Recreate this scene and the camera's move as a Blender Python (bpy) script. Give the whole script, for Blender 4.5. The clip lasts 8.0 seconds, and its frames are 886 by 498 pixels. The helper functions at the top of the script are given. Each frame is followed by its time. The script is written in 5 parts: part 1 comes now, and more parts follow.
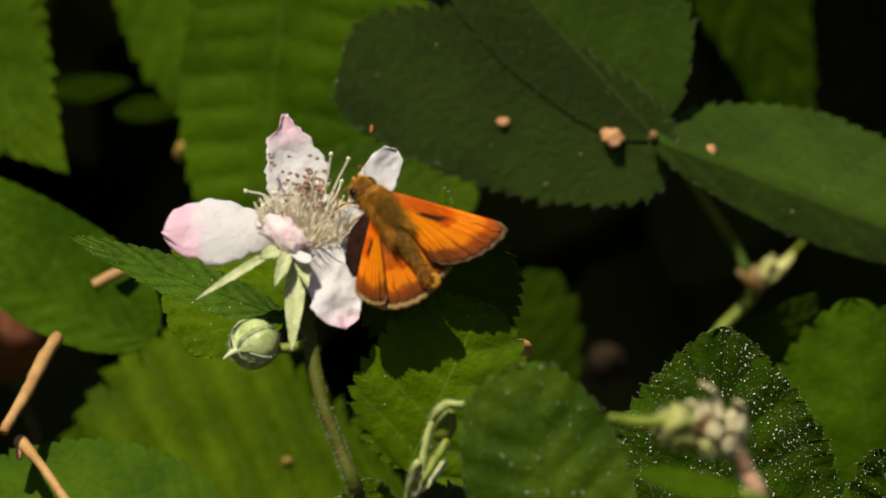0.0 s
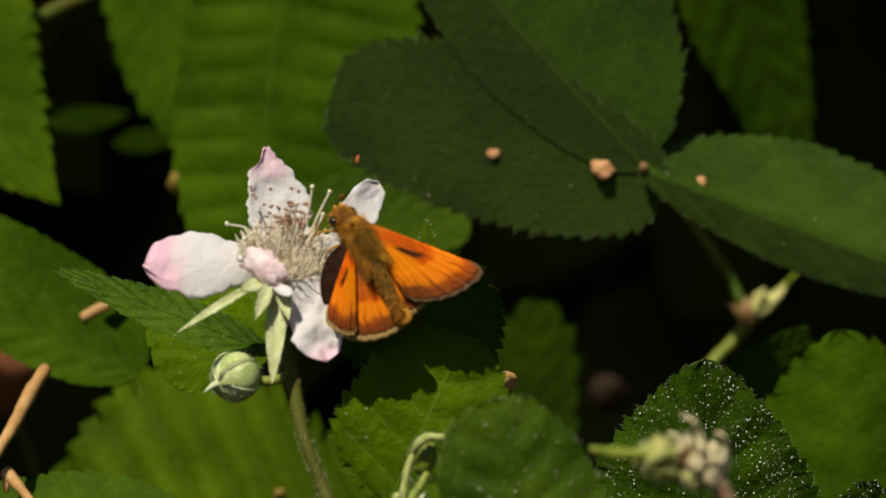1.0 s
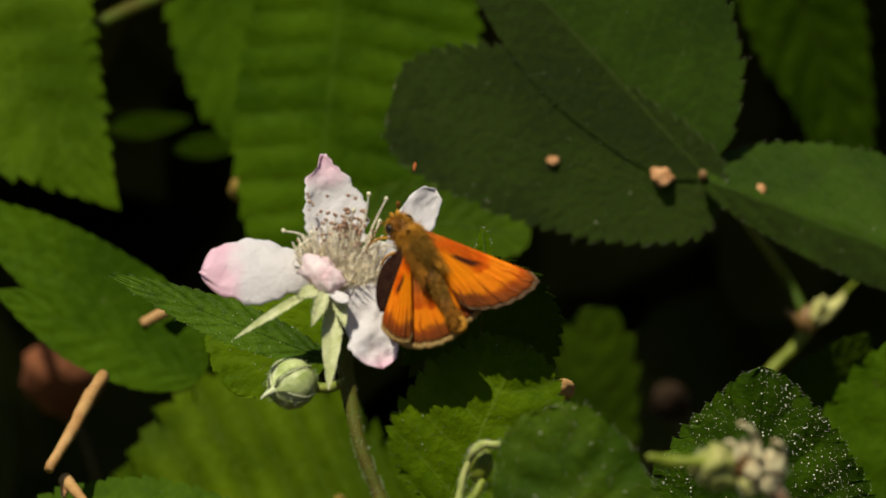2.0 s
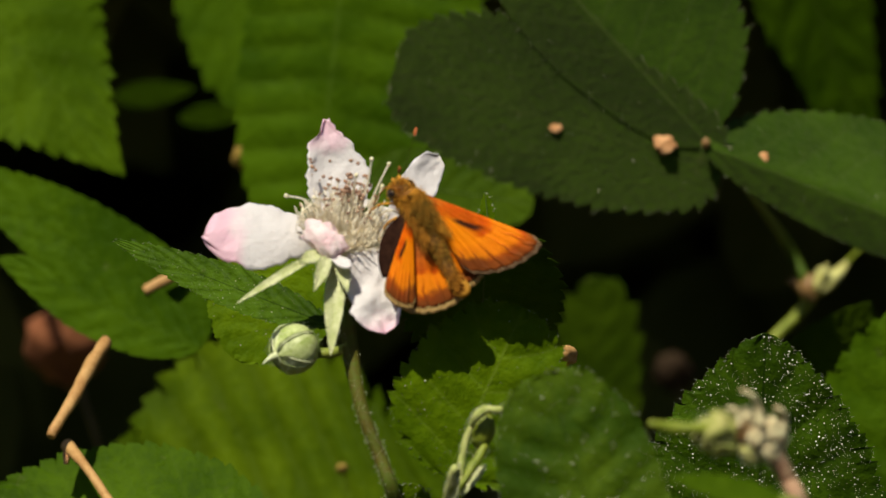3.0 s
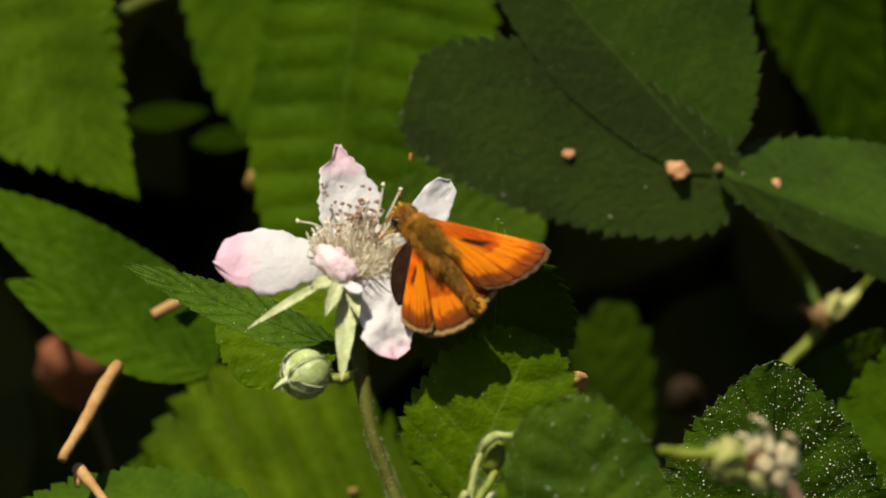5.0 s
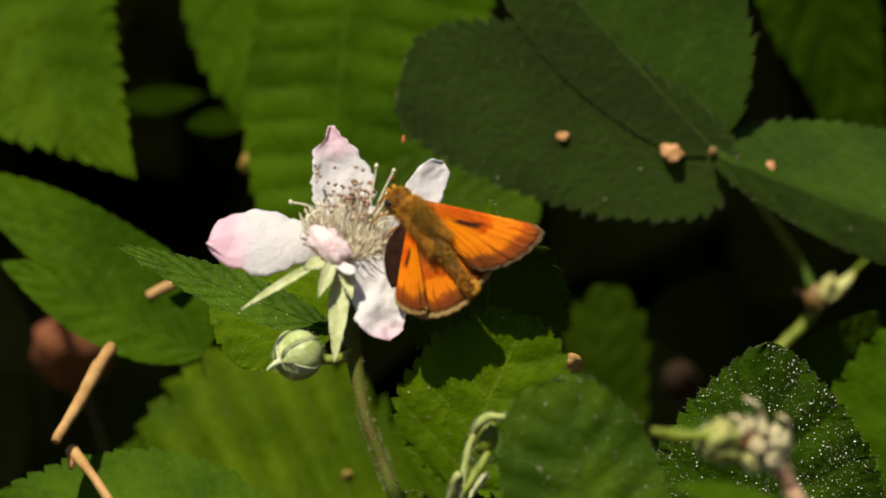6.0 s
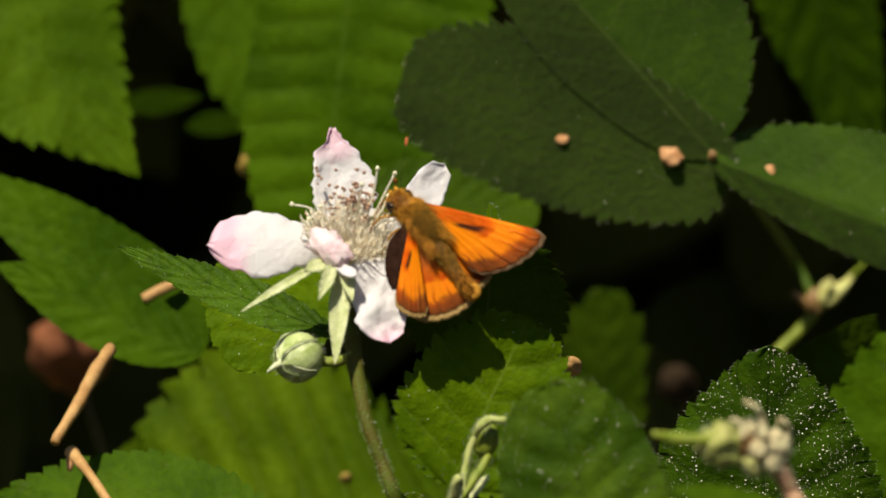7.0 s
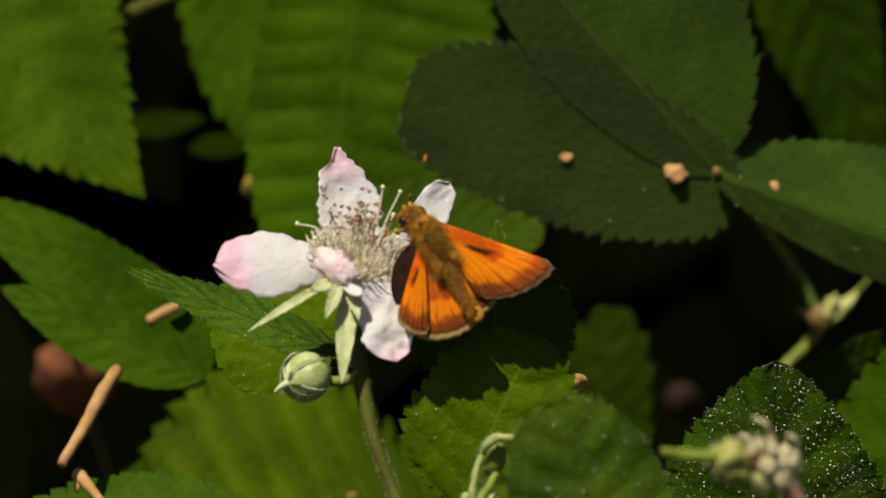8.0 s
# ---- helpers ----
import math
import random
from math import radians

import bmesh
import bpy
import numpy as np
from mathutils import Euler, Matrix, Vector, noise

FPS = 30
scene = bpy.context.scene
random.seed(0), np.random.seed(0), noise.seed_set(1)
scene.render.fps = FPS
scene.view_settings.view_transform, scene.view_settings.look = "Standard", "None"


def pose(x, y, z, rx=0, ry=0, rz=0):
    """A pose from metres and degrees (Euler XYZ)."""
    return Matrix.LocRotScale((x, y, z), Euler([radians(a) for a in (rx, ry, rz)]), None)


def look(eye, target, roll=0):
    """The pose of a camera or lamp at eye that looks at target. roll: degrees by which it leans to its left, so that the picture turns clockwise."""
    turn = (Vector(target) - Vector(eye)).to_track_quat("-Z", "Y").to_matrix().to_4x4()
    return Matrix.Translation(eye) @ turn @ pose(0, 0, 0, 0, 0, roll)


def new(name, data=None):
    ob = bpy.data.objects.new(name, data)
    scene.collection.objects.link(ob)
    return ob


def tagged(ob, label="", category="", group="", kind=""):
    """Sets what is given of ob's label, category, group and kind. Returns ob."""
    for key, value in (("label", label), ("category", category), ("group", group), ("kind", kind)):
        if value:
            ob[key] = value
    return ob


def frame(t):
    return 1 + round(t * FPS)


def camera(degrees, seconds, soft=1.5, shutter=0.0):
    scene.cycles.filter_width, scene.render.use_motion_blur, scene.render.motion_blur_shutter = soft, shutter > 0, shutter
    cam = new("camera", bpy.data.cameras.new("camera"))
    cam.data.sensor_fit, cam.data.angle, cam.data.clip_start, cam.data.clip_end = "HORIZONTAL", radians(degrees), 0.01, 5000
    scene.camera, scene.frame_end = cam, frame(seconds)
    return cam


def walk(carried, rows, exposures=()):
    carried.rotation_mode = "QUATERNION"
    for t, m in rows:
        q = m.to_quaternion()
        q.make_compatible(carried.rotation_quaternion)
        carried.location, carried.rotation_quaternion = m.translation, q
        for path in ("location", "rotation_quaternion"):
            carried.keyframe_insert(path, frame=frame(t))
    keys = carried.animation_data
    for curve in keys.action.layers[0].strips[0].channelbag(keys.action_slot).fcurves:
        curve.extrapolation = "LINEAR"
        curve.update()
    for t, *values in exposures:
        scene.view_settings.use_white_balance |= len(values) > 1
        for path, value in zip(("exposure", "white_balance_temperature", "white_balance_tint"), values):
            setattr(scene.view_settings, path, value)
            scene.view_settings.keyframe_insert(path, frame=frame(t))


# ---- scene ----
# Camera: a long lens held by hand about a metre from a bramble flower, tilted a little down.
TILT = 20.0                      # degrees below level
HEIGHT = 0.62                    # of the flower above the ground, metres
EYE = Vector((0, -math.cos(radians(TILT)), HEIGHT + math.sin(radians(TILT))))
START = look(EYE, (0, 0, HEIGHT))

cam = camera(6.0, 8.0, soft=1.3)
cam.data.dof.use_dof = True
cam.data.dof.focus_distance = 1.032
cam.data.dof.aperture_fstop = cam.data.lens / 9.0

# seconds, turn about x, y, z in degrees, drift to the right and up in millimetres
DRIFT = [
    (0, -0.0952, -1.0372, -0.296, -13.07, 2.47),
    (0.2, -0.0779, -0.9671, -0.323, -11.15, 2.29),
    (0.5, -0.0241, -0.8512, -0.364, -8.26, 2.02),
    (0.7, 0.0131, -0.7631, -0.348, -6.32, 2.60),
    (1, 0.0661, -0.6098, -0.324, -3.42, 3.48),
    (1.2, 0.0523, -0.5611, -0.318, -2.66, 4.16),
    (1.5, 0.0159, -0.4085, -0.308, -1.51, 5.19),
    (1.7, 0.0569, -0.2472, -0.262, -1.11, 4.62),
    (2, 0.0970, -0.0589, -0.194, -0.50, 3.77),
    (2.2, 0.1079, -0.0351, -0.168, -0.43, 3.27),
    (3.3, -0.0284, -0.0146, -0.026, -0.07, 0.50),
    (3.5, 0.0000, -0.0000, 0.000, 0.00, -0.00),
    (3.7, -0.0271, 0.0065, 0.016, -0.26, 0.76),
    (4, -0.0064, 0.0033, 0.041, -0.64, 1.90),
    (4.2, 0.0568, 0.0339, 0.067, -0.39, 2.03),
    (5.3, 0.1144, 0.1289, 0.207, 1.02, 2.72),
    (5.5, 0.0677, 0.1372, 0.233, 1.27, 2.85),
    (5.7, 0.0555, 0.1400, 0.221, 1.49, 2.14),
    (6, 0.0651, 0.1216, 0.204, 1.82, 1.07),
    (6.2, 0.0583, 0.0924, 0.174, 1.58, 0.98),
    (6.5, 0.0735, 0.0592, 0.128, 1.21, 0.84),
    (6.7, 0.0773, 0.0408, 0.244, 0.76, 0.96),
    (7, 0.0791, 0.0268, 0.419, 0.08, 1.14),
    (7.2, 0.1332, 0.0566, 0.279, 0.22, 0.79),
    (7.5, 0.1937, 0.0939, 0.068, 0.43, 0.26),
    (7.7, 0.2156, 0.0714, 0.012, -0.05, 0.29),
    (8, 0.2489, 0.0187, -0.073, -0.77, 0.34),
]
walk(cam, [(t, START @ pose(x / 1000, y / 1000, 0, rx, ry, rz)) for t, rx, ry, rz, x, y in DRIFT],
     exposures=[(0, 0.16), (0.5, 0.12), (1, 0.06), (1.5, 0.06), (2, 0.0), (3.5, 0.26), (4, 0.26), (5.5, 0.29), (6, 0.29), (6.5, 0.31), (7, 0.41), (7.5, 0.12), (8, 0.08)])


def at(x, y, d=0.0):
    """A place in the world: millimetres to the right and up in the flower's plane as the camera sees it, and d millimetres behind that plane."""
    k = 1 + d / 1000
    return START @ Vector((x * k / 1000, y * k / 1000, -k))


def way(x, y, d):
    """A direction in the world, from right, up, back."""
    return (START.to_3x3() @ Vector((x, y, -d))).normalized()


# ---- light ----
SUN_WAY = way(0.27, -0.76, 0.60)
world = bpy.data.worlds.new("sky")
scene.world = world
world.use_nodes = True
nt = world.node_tree
sky = nt.nodes.new("ShaderNodeTexSky")
sky.sky_type, sky.sun_disc = "NISHITA", False
sky.sun_elevation = math.asin(-SUN_WAY.z)
sky.sun_rotation = math.atan2(-SUN_WAY.x, -SUN_WAY.y)
nt.links.new(sky.outputs[0], nt.nodes["Background"].inputs[0])
nt.nodes["Background"].inputs[1].default_value = 0.072
sun_data = bpy.data.lights.new("sun", "SUN")
sun_data.energy, sun_data.angle, sun_data.color = 5.0, radians(0.55), (1.0, 0.935, 0.75)
sun = new("sun", sun_data)
sun.matrix_world = Matrix.Translation((0, 0, 4)) @ SUN_WAY.to_track_quat("-Z", "Y").to_matrix().to_4x4()


# ---- materials ----
class Nodes:
    """Short forms for building a node tree."""

    def __init__(self, name):
        self.mat = bpy.data.materials.new(name)
        self.mat.use_nodes = True
        self.t = self.mat.node_tree
        self.bsdf = self.t.nodes["Principled BSDF"]
        self.out = self.t.nodes["Material Output"]

    def add(self, kind, **inputs):
        n = self.t.nodes.new(kind)
        for k, v in inputs.items():
            self.put(n.inputs[k.replace("_", " ")], v)
        return n

    def put(self, socket, v):
        if isinstance(v, bpy.types.NodeSocket):
            self.t.links.new(v, socket)
        else:
            socket.default_value = v

    def math(self, op, a, b=0.0, c=0.0):
        n = self.t.nodes.new("ShaderNodeMath")
        n.operation = op
        for i, v in enumerate((a, b, c)):
            self.put(n.inputs[i], v)
        return n.outputs[0]

    def band(self, v, lo, hi):
        n = self.t.nodes.new("ShaderNodeMapRange")
        n.interpolation_type = "SMOOTHSTEP"
        for i, x in enumerate((v, lo, hi, 0.0, 1.0)):
            self.put(n.inputs[i], x)
        return n.outputs[0]

    def mix(self, f, a, b):
        n = self.t.nodes.new("ShaderNodeMix")
        n.data_type = "RGBA"
        self.put(n.inputs[0], f)
        self.put(n.inputs[6], a if isinstance(a, bpy.types.NodeSocket) else (*a, 1))
        self.put(n.inputs[7], b if isinstance(b, bpy.types.NodeSocket) else (*b, 1))
        return n.outputs[2]

    def noise(self, scale, detail=3.0, coord="Object"):
        c = self.t.nodes.new("ShaderNodeTexCoord")
        n = self.t.nodes.new("ShaderNodeTexNoise")
        n.inputs["Scale"].default_value, n.inputs["Detail"].default_value = scale, detail
        self.t.links.new(c.outputs[coord], n.inputs["Vector"])
        return n.outputs[0]

    def uv(self):
        c = self.t.nodes.new("ShaderNodeTexCoord")
        s = self.t.nodes.new("ShaderNodeSeparateXYZ")
        self.t.links.new(c.outputs["UV"], s.inputs[0])
        return s.outputs[0], s.outputs[1]

    def bump(self, height, strength, distance=0.0002):
        n = self.t.nodes.new("ShaderNodeBump")
        n.inputs["Strength"].default_value, n.inputs["Distance"].default_value = strength, distance
        self.t.links.new(height, n.inputs["Height"])
        self.t.links.new(n.outputs[0], self.bsdf.inputs["Normal"])
        return n.outputs[0]

    def see_through(self, colour, share):
        """Adds light that shines through a thin sheet."""
        tr = self.t.nodes.new("ShaderNodeBsdfTranslucent")
        self.put(tr.inputs[0], colour if isinstance(colour, bpy.types.NodeSocket) else (*colour, 1))
        m = self.t.nodes.new("ShaderNodeMixShader")
        self.put(m.inputs[0], share)
        self.t.links.new(self.bsdf.outputs[0], m.inputs[1])
        self.t.links.new(tr.outputs[0], m.inputs[2])
        self.t.links.new(m.outputs[0], self.out.inputs[0])


def leaf_material(name, dark, light, through_colour, gloss=0.42, share=0.3, vein=(0.13, 0.20, 0.03), veins=8, vein_share=0.10, sheen=0.05, down=0.0, slope=0.20, band=0.0):
    n = Nodes(name)
    dark, light = [c * 0.80 for c in dark], [c * 1.16 for c in light]
    u, s = n.uv()
    au = n.math("ABSOLUTE", u)
    phase = n.math("FRACT", n.math("MULTIPLY", n.math("SUBTRACT", s, n.math("MULTIPLY", au, slope)), float(veins)))
    side = n.math("SUBTRACT", 1.0, n.band(n.math("ABSOLUTE", n.math("SUBTRACT", phase, 0.5)), 0.0, 0.07))
    mid = n.math("SUBTRACT", 1.0, n.band(au, 0.005, 0.03))
    lines = n.math("MULTIPLY", n.math("MAXIMUM", n.math("MULTIPLY", side, 0.6), mid), vein_share)
    big, fine, cells = n.noise(70.0, 4.0), n.noise(900.0, 4.0), n.noise(2600.0, 2.0)
    base = n.mix(n.band(n.math("ADD", n.math("MULTIPLY", big, 0.74), n.math("MULTIPLY", fine, 0.26)), 0.34, 0.68), dark, light)
    if band:                                                # shading of the folds painted in: darker along the veins, paler between them
        pleat_shade = n.math("MULTIPLY", n.math("COSINE", n.math("MULTIPLY", n.math("SUBTRACT", phase, 0.5), 2 * math.pi)), 0.5)
        base = n.mix(n.math("MULTIPLY", n.math("ADD", pleat_shade, 0.5), band), base, [c * 0.45 for c in dark])
    spots = n.band(n.noise(420.0, 2.0), 0.70, 0.76)
    base = n.mix(n.math("MULTIPLY", spots, 0.25), base, (0.10, 0.10, 0.03))
    colour = n.mix(lines, base, vein)
    n.put(n.bsdf.inputs["Base Color"], colour)
    n.put(n.bsdf.inputs["Roughness"], n.math("ADD", gloss - 0.08, n.math("MULTIPLY", fine, 0.2)))
    n.bsdf.inputs["Specular IOR Level"].default_value = sheen
    if down:
        n.bsdf.inputs["Sheen Weight"].default_value = down
        n.bsdf.inputs["Sheen Roughness"].default_value = 0.4
        n.bsdf.inputs["Sheen Tint"].default_value = (1.0, 0.84, 0.60, 1)
    n.bump(n.math("ADD", n.math("MULTIPLY", fine, 0.7), n.math("MULTIPLY", cells, 0.35)), 0.6, 0.0006)
    n.see_through(n.mix(lines, n.mix(big, through_colour, tuple(c * 1.35 for c in through_colour)), tuple(c * 0.6 for c in through_colour)), share)
    return n.mat


def plain(name, a, b, scale=300.0, rough=0.5, bump=0.3, share=0.0, metal=0.0, depth=0.0002, spec=0.3):
    n = Nodes(name)
    f = n.noise(scale, 4.0)
    g = n.noise(scale * 7, 3.0)
    v = n.band(n.math("ADD", n.math("MULTIPLY", f, 0.65), n.math("MULTIPLY", g, 0.35)), 0.35, 0.65)
    c = n.mix(v, a, b)
    n.put(n.bsdf.inputs["Base Color"], c)
    n.bsdf.inputs["Roughness"].default_value = rough
    n.bsdf.inputs["Metallic"].default_value = metal
    n.bsdf.inputs["Specular IOR Level"].default_value = spec
    if bump:
        n.bump(g, bump, depth)
    if share:
        n.see_through(c, share)
    return n.mat


LEAF = leaf_material("leaf_green", (0.034, 0.078, 0.001), (0.057, 0.110, 0.002), (0.11, 0.20, 0.003), gloss=0.5, sheen=0.03)
LEAF_STRAIGHT = leaf_material("leaf_straight_veined", (0.034, 0.078, 0.001), (0.057, 0.110, 0.002), (0.11, 0.20, 0.003), gloss=0.5, sheen=0.03, veins=13, slope=0.04, vein_share=0.16)
# band puts the shade of the pleats into this leaf's colour
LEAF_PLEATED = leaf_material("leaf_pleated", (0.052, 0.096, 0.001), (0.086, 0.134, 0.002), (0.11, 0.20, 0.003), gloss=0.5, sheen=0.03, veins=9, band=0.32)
LEAF_DEEP = leaf_material("leaf_deep_green", (0.030, 0.062, 0.001), (0.050, 0.088, 0.002), (0.05, 0.12, 0.002), gloss=0.6, sheen=0.05, share=0.2)
LEAF_DULL = leaf_material("leaf_dull_green", (0.030, 0.068, 0.001), (0.064, 0.106, 0.003), (0.05, 0.12, 0.002), gloss=0.6, sheen=0.08, share=0.2, vein=(0.02, 0.035, 0.002), vein_share=0.3)
LEAF_HAIRY = leaf_material("leaf_hairy_green", (0.019, 0.046, 0.001), (0.050, 0.098, 0.003), (0.05, 0.12, 0.002), gloss=0.5, sheen=0.05, share=0.15, vein=(0.004, 0.010, 0.001),
                           veins=6, vein_share=0.55)
LEAF_MATT = leaf_material("leaf_matt_green", (0.021, 0.053, 0.001), (0.033, 0.070, 0.002), (0.035, 0.10, 0.001), gloss=0.7, sheen=0.04, share=0.2, vein=(0.075, 0.105, 0.022), vein_share=0.30, down=1.0)
LEAF_PALE = leaf_material("leaf_pale_green", (0.048, 0.096, 0.001), (0.072, 0.126, 0.003), (0.11, 0.22, 0.004), gloss=0.5, sheen=0.03)
LEAF_YOUNG = leaf_material("leaf_young_green", (0.062, 0.118, 0.001), (0.100, 0.162, 0.002), (0.15, 0.26, 0.004), gloss=0.5, sheen=0.03)
LEAF_HEART = leaf_material("leaf_heart_green", (0.062, 0.118, 0.001), (0.100, 0.162, 0.002), (0.15, 0.26, 0.004), gloss=0.5, sheen=0.03, vein=(0.17, 0.24, 0.03), veins=5, vein_share=0.35)
STEM = plain("stem_green", (0.13, 0.17, 0.018), (0.22, 0.25, 0.045), 500, 0.5)
SHOOT = plain("shoot_yellow_green", (0.125, 0.165, 0.010), (0.20, 0.235, 0.022), 500, 0.5)
BUD_DULL = plain("bud_dull_green", (0.18, 0.21, 0.04), (0.36, 0.34, 0.12), 700, 0.9, spec=0.1)
STALK = plain("stalk_green_brown", (0.066, 0.056, 0.008), (0.056, 0.092, 0.008), 260, 0.65, spec=0.1)
STALK_PINK = plain("stalk_pinkish_tan", (0.30, 0.16, 0.10), (0.42, 0.30, 0.18), 500, 0.7, spec=0.1)
BUD_PINK = plain("bud_pinkish_cream", (0.42, 0.31, 0.18), (0.60, 0.55, 0.32), 800, 0.8, spec=0.1)
BUD_RIB = plain("bud_rib_pale", (0.50, 0.54, 0.30), (0.64, 0.67, 0.42), 900, 0.8, spec=0.1)
BUD_YELLOW = plain("bud_yellow_green", (0.38, 0.36, 0.10), (0.52, 0.50, 0.20), 900, 0.8, spec=0.1)
# pale colour for the beads that imitate glints on hairy leaves
GLINT_BEAD = plain("glint_bead_pale", (0.70, 0.68, 0.50), (0.84, 0.80, 0.62), 900, 0.1, bump=0, spec=1.0)
RIB = plain("midrib_green", (0.042, 0.080, 0.004), (0.066, 0.105, 0.008), 500, 0.5)
STEM_RED = plain("stem_reddish", (0.17, 0.085, 0.03), (0.27, 0.17, 0.06), 500, 0.5)
SEPAL = plain("sepal_felt", (0.44, 0.48, 0.20), (0.64, 0.65, 0.38), 700, 0.75, share=0.25)
BUD = plain("bud_felt", (0.36, 0.42, 0.17), (0.56, 0.60, 0.34), 900, 0.8)
YOUNG_STEM = plain("young_stem_downy", (0.24, 0.29, 0.06), (0.42, 0.43, 0.16), 600, 0.7)
BUD_SIDE = plain("bud_side_green", (0.26, 0.33, 0.09), (0.48, 0.53, 0.25), 420, 0.85, spec=0.1)
HAIR = plain("hair_clear", (0.30, 0.32, 0.20), (0.55, 0.55, 0.42), 900, 0.15, bump=0, share=0.3)
FILAMENT = plain("filament_cream", (0.93, 0.85, 0.69), (0.98, 0.94, 0.83), 900, 0.55, share=0.5)
ANTHER = plain("anther_brown", (0.22, 0.12, 0.08), (0.42, 0.26, 0.17), 1500, 0.7)
CARPEL = plain("carpel_straw", (0.68, 0.60, 0.38), (0.82, 0.76, 0.54), 1200, 0.6)
STRAW = plain("dry_straw", (0.32, 0.16, 0.05), (0.46, 0.27, 0.10), 350, 0.6)
DEAD = plain("dead_leaf_brown", (0.17, 0.055, 0.022), (0.28, 0.10, 0.04), 200, 0.8, share=0.15)
WITHERED = plain("withered_yellow_brown", (0.20, 0.13, 0.02), (0.30, 0.20, 0.04), 400, 0.8)
WITHERED_DULL = plain("withered_dull_brown", (0.026, 0.017, 0.010), (0.048, 0.030, 0.018), 300, 0.9, spec=0.05)
CRUMB = plain("crumb_tan", (0.46, 0.21, 0.08), (0.66, 0.36, 0.17), 900, 0.8, 0.6)
SOIL = plain("soil", (0.020, 0.014, 0.008), (0.060, 0.042, 0.024), 30, 0.95, 0.8, depth=0.01)
THICKET = plain("thicket_leaf", (0.085, 0.088, 0.013), (0.125, 0.120, 0.022), 20, 0.7, 0, share=0.15, spec=0.1)
CANE = plain("cane_bark", (0.08, 0.06, 0.03), (0.14, 0.11, 0.06), 200, 0.7)


def petal_material():
    n = Nodes("petal_white_pink")
    u, s = n.uv()
    f, g = n.noise(260.0, 4.0), n.noise(1500.0, 3.0)
    pink = n.math("MULTIPLY", n.band(n.math("ADD", s, n.math("MULTIPLY", n.math("SUBTRACT", f, 0.5), 0.5)), 0.74, 1.02), 0.95)
    c = n.mix(pink, (0.75, 0.715, 0.72), (0.82, 0.53, 0.64))
    lines = n.band(n.math("SINE", n.math("MULTIPLY", u, 34.0)), 0.55, 1.0)
    c = n.mix(n.math("MULTIPLY", lines, 0.12), c, (0.72, 0.60, 0.62))
    n.put(n.bsdf.inputs["Base Color"], c)
    n.bsdf.inputs["Roughness"].default_value = 0.6
    n.bump(n.math("ADD", g, n.math("MULTIPLY", f, 1.5)), 0.5, 0.0003)
    n.see_through(c, 0.35)
    return n.mat


PETAL = petal_material()
PETAL_PINK = plain("petal_shrivelled_pink", (0.86, 0.60, 0.64), (0.90, 0.80, 0.80), 600, 0.6, 0.5, share=0.3)


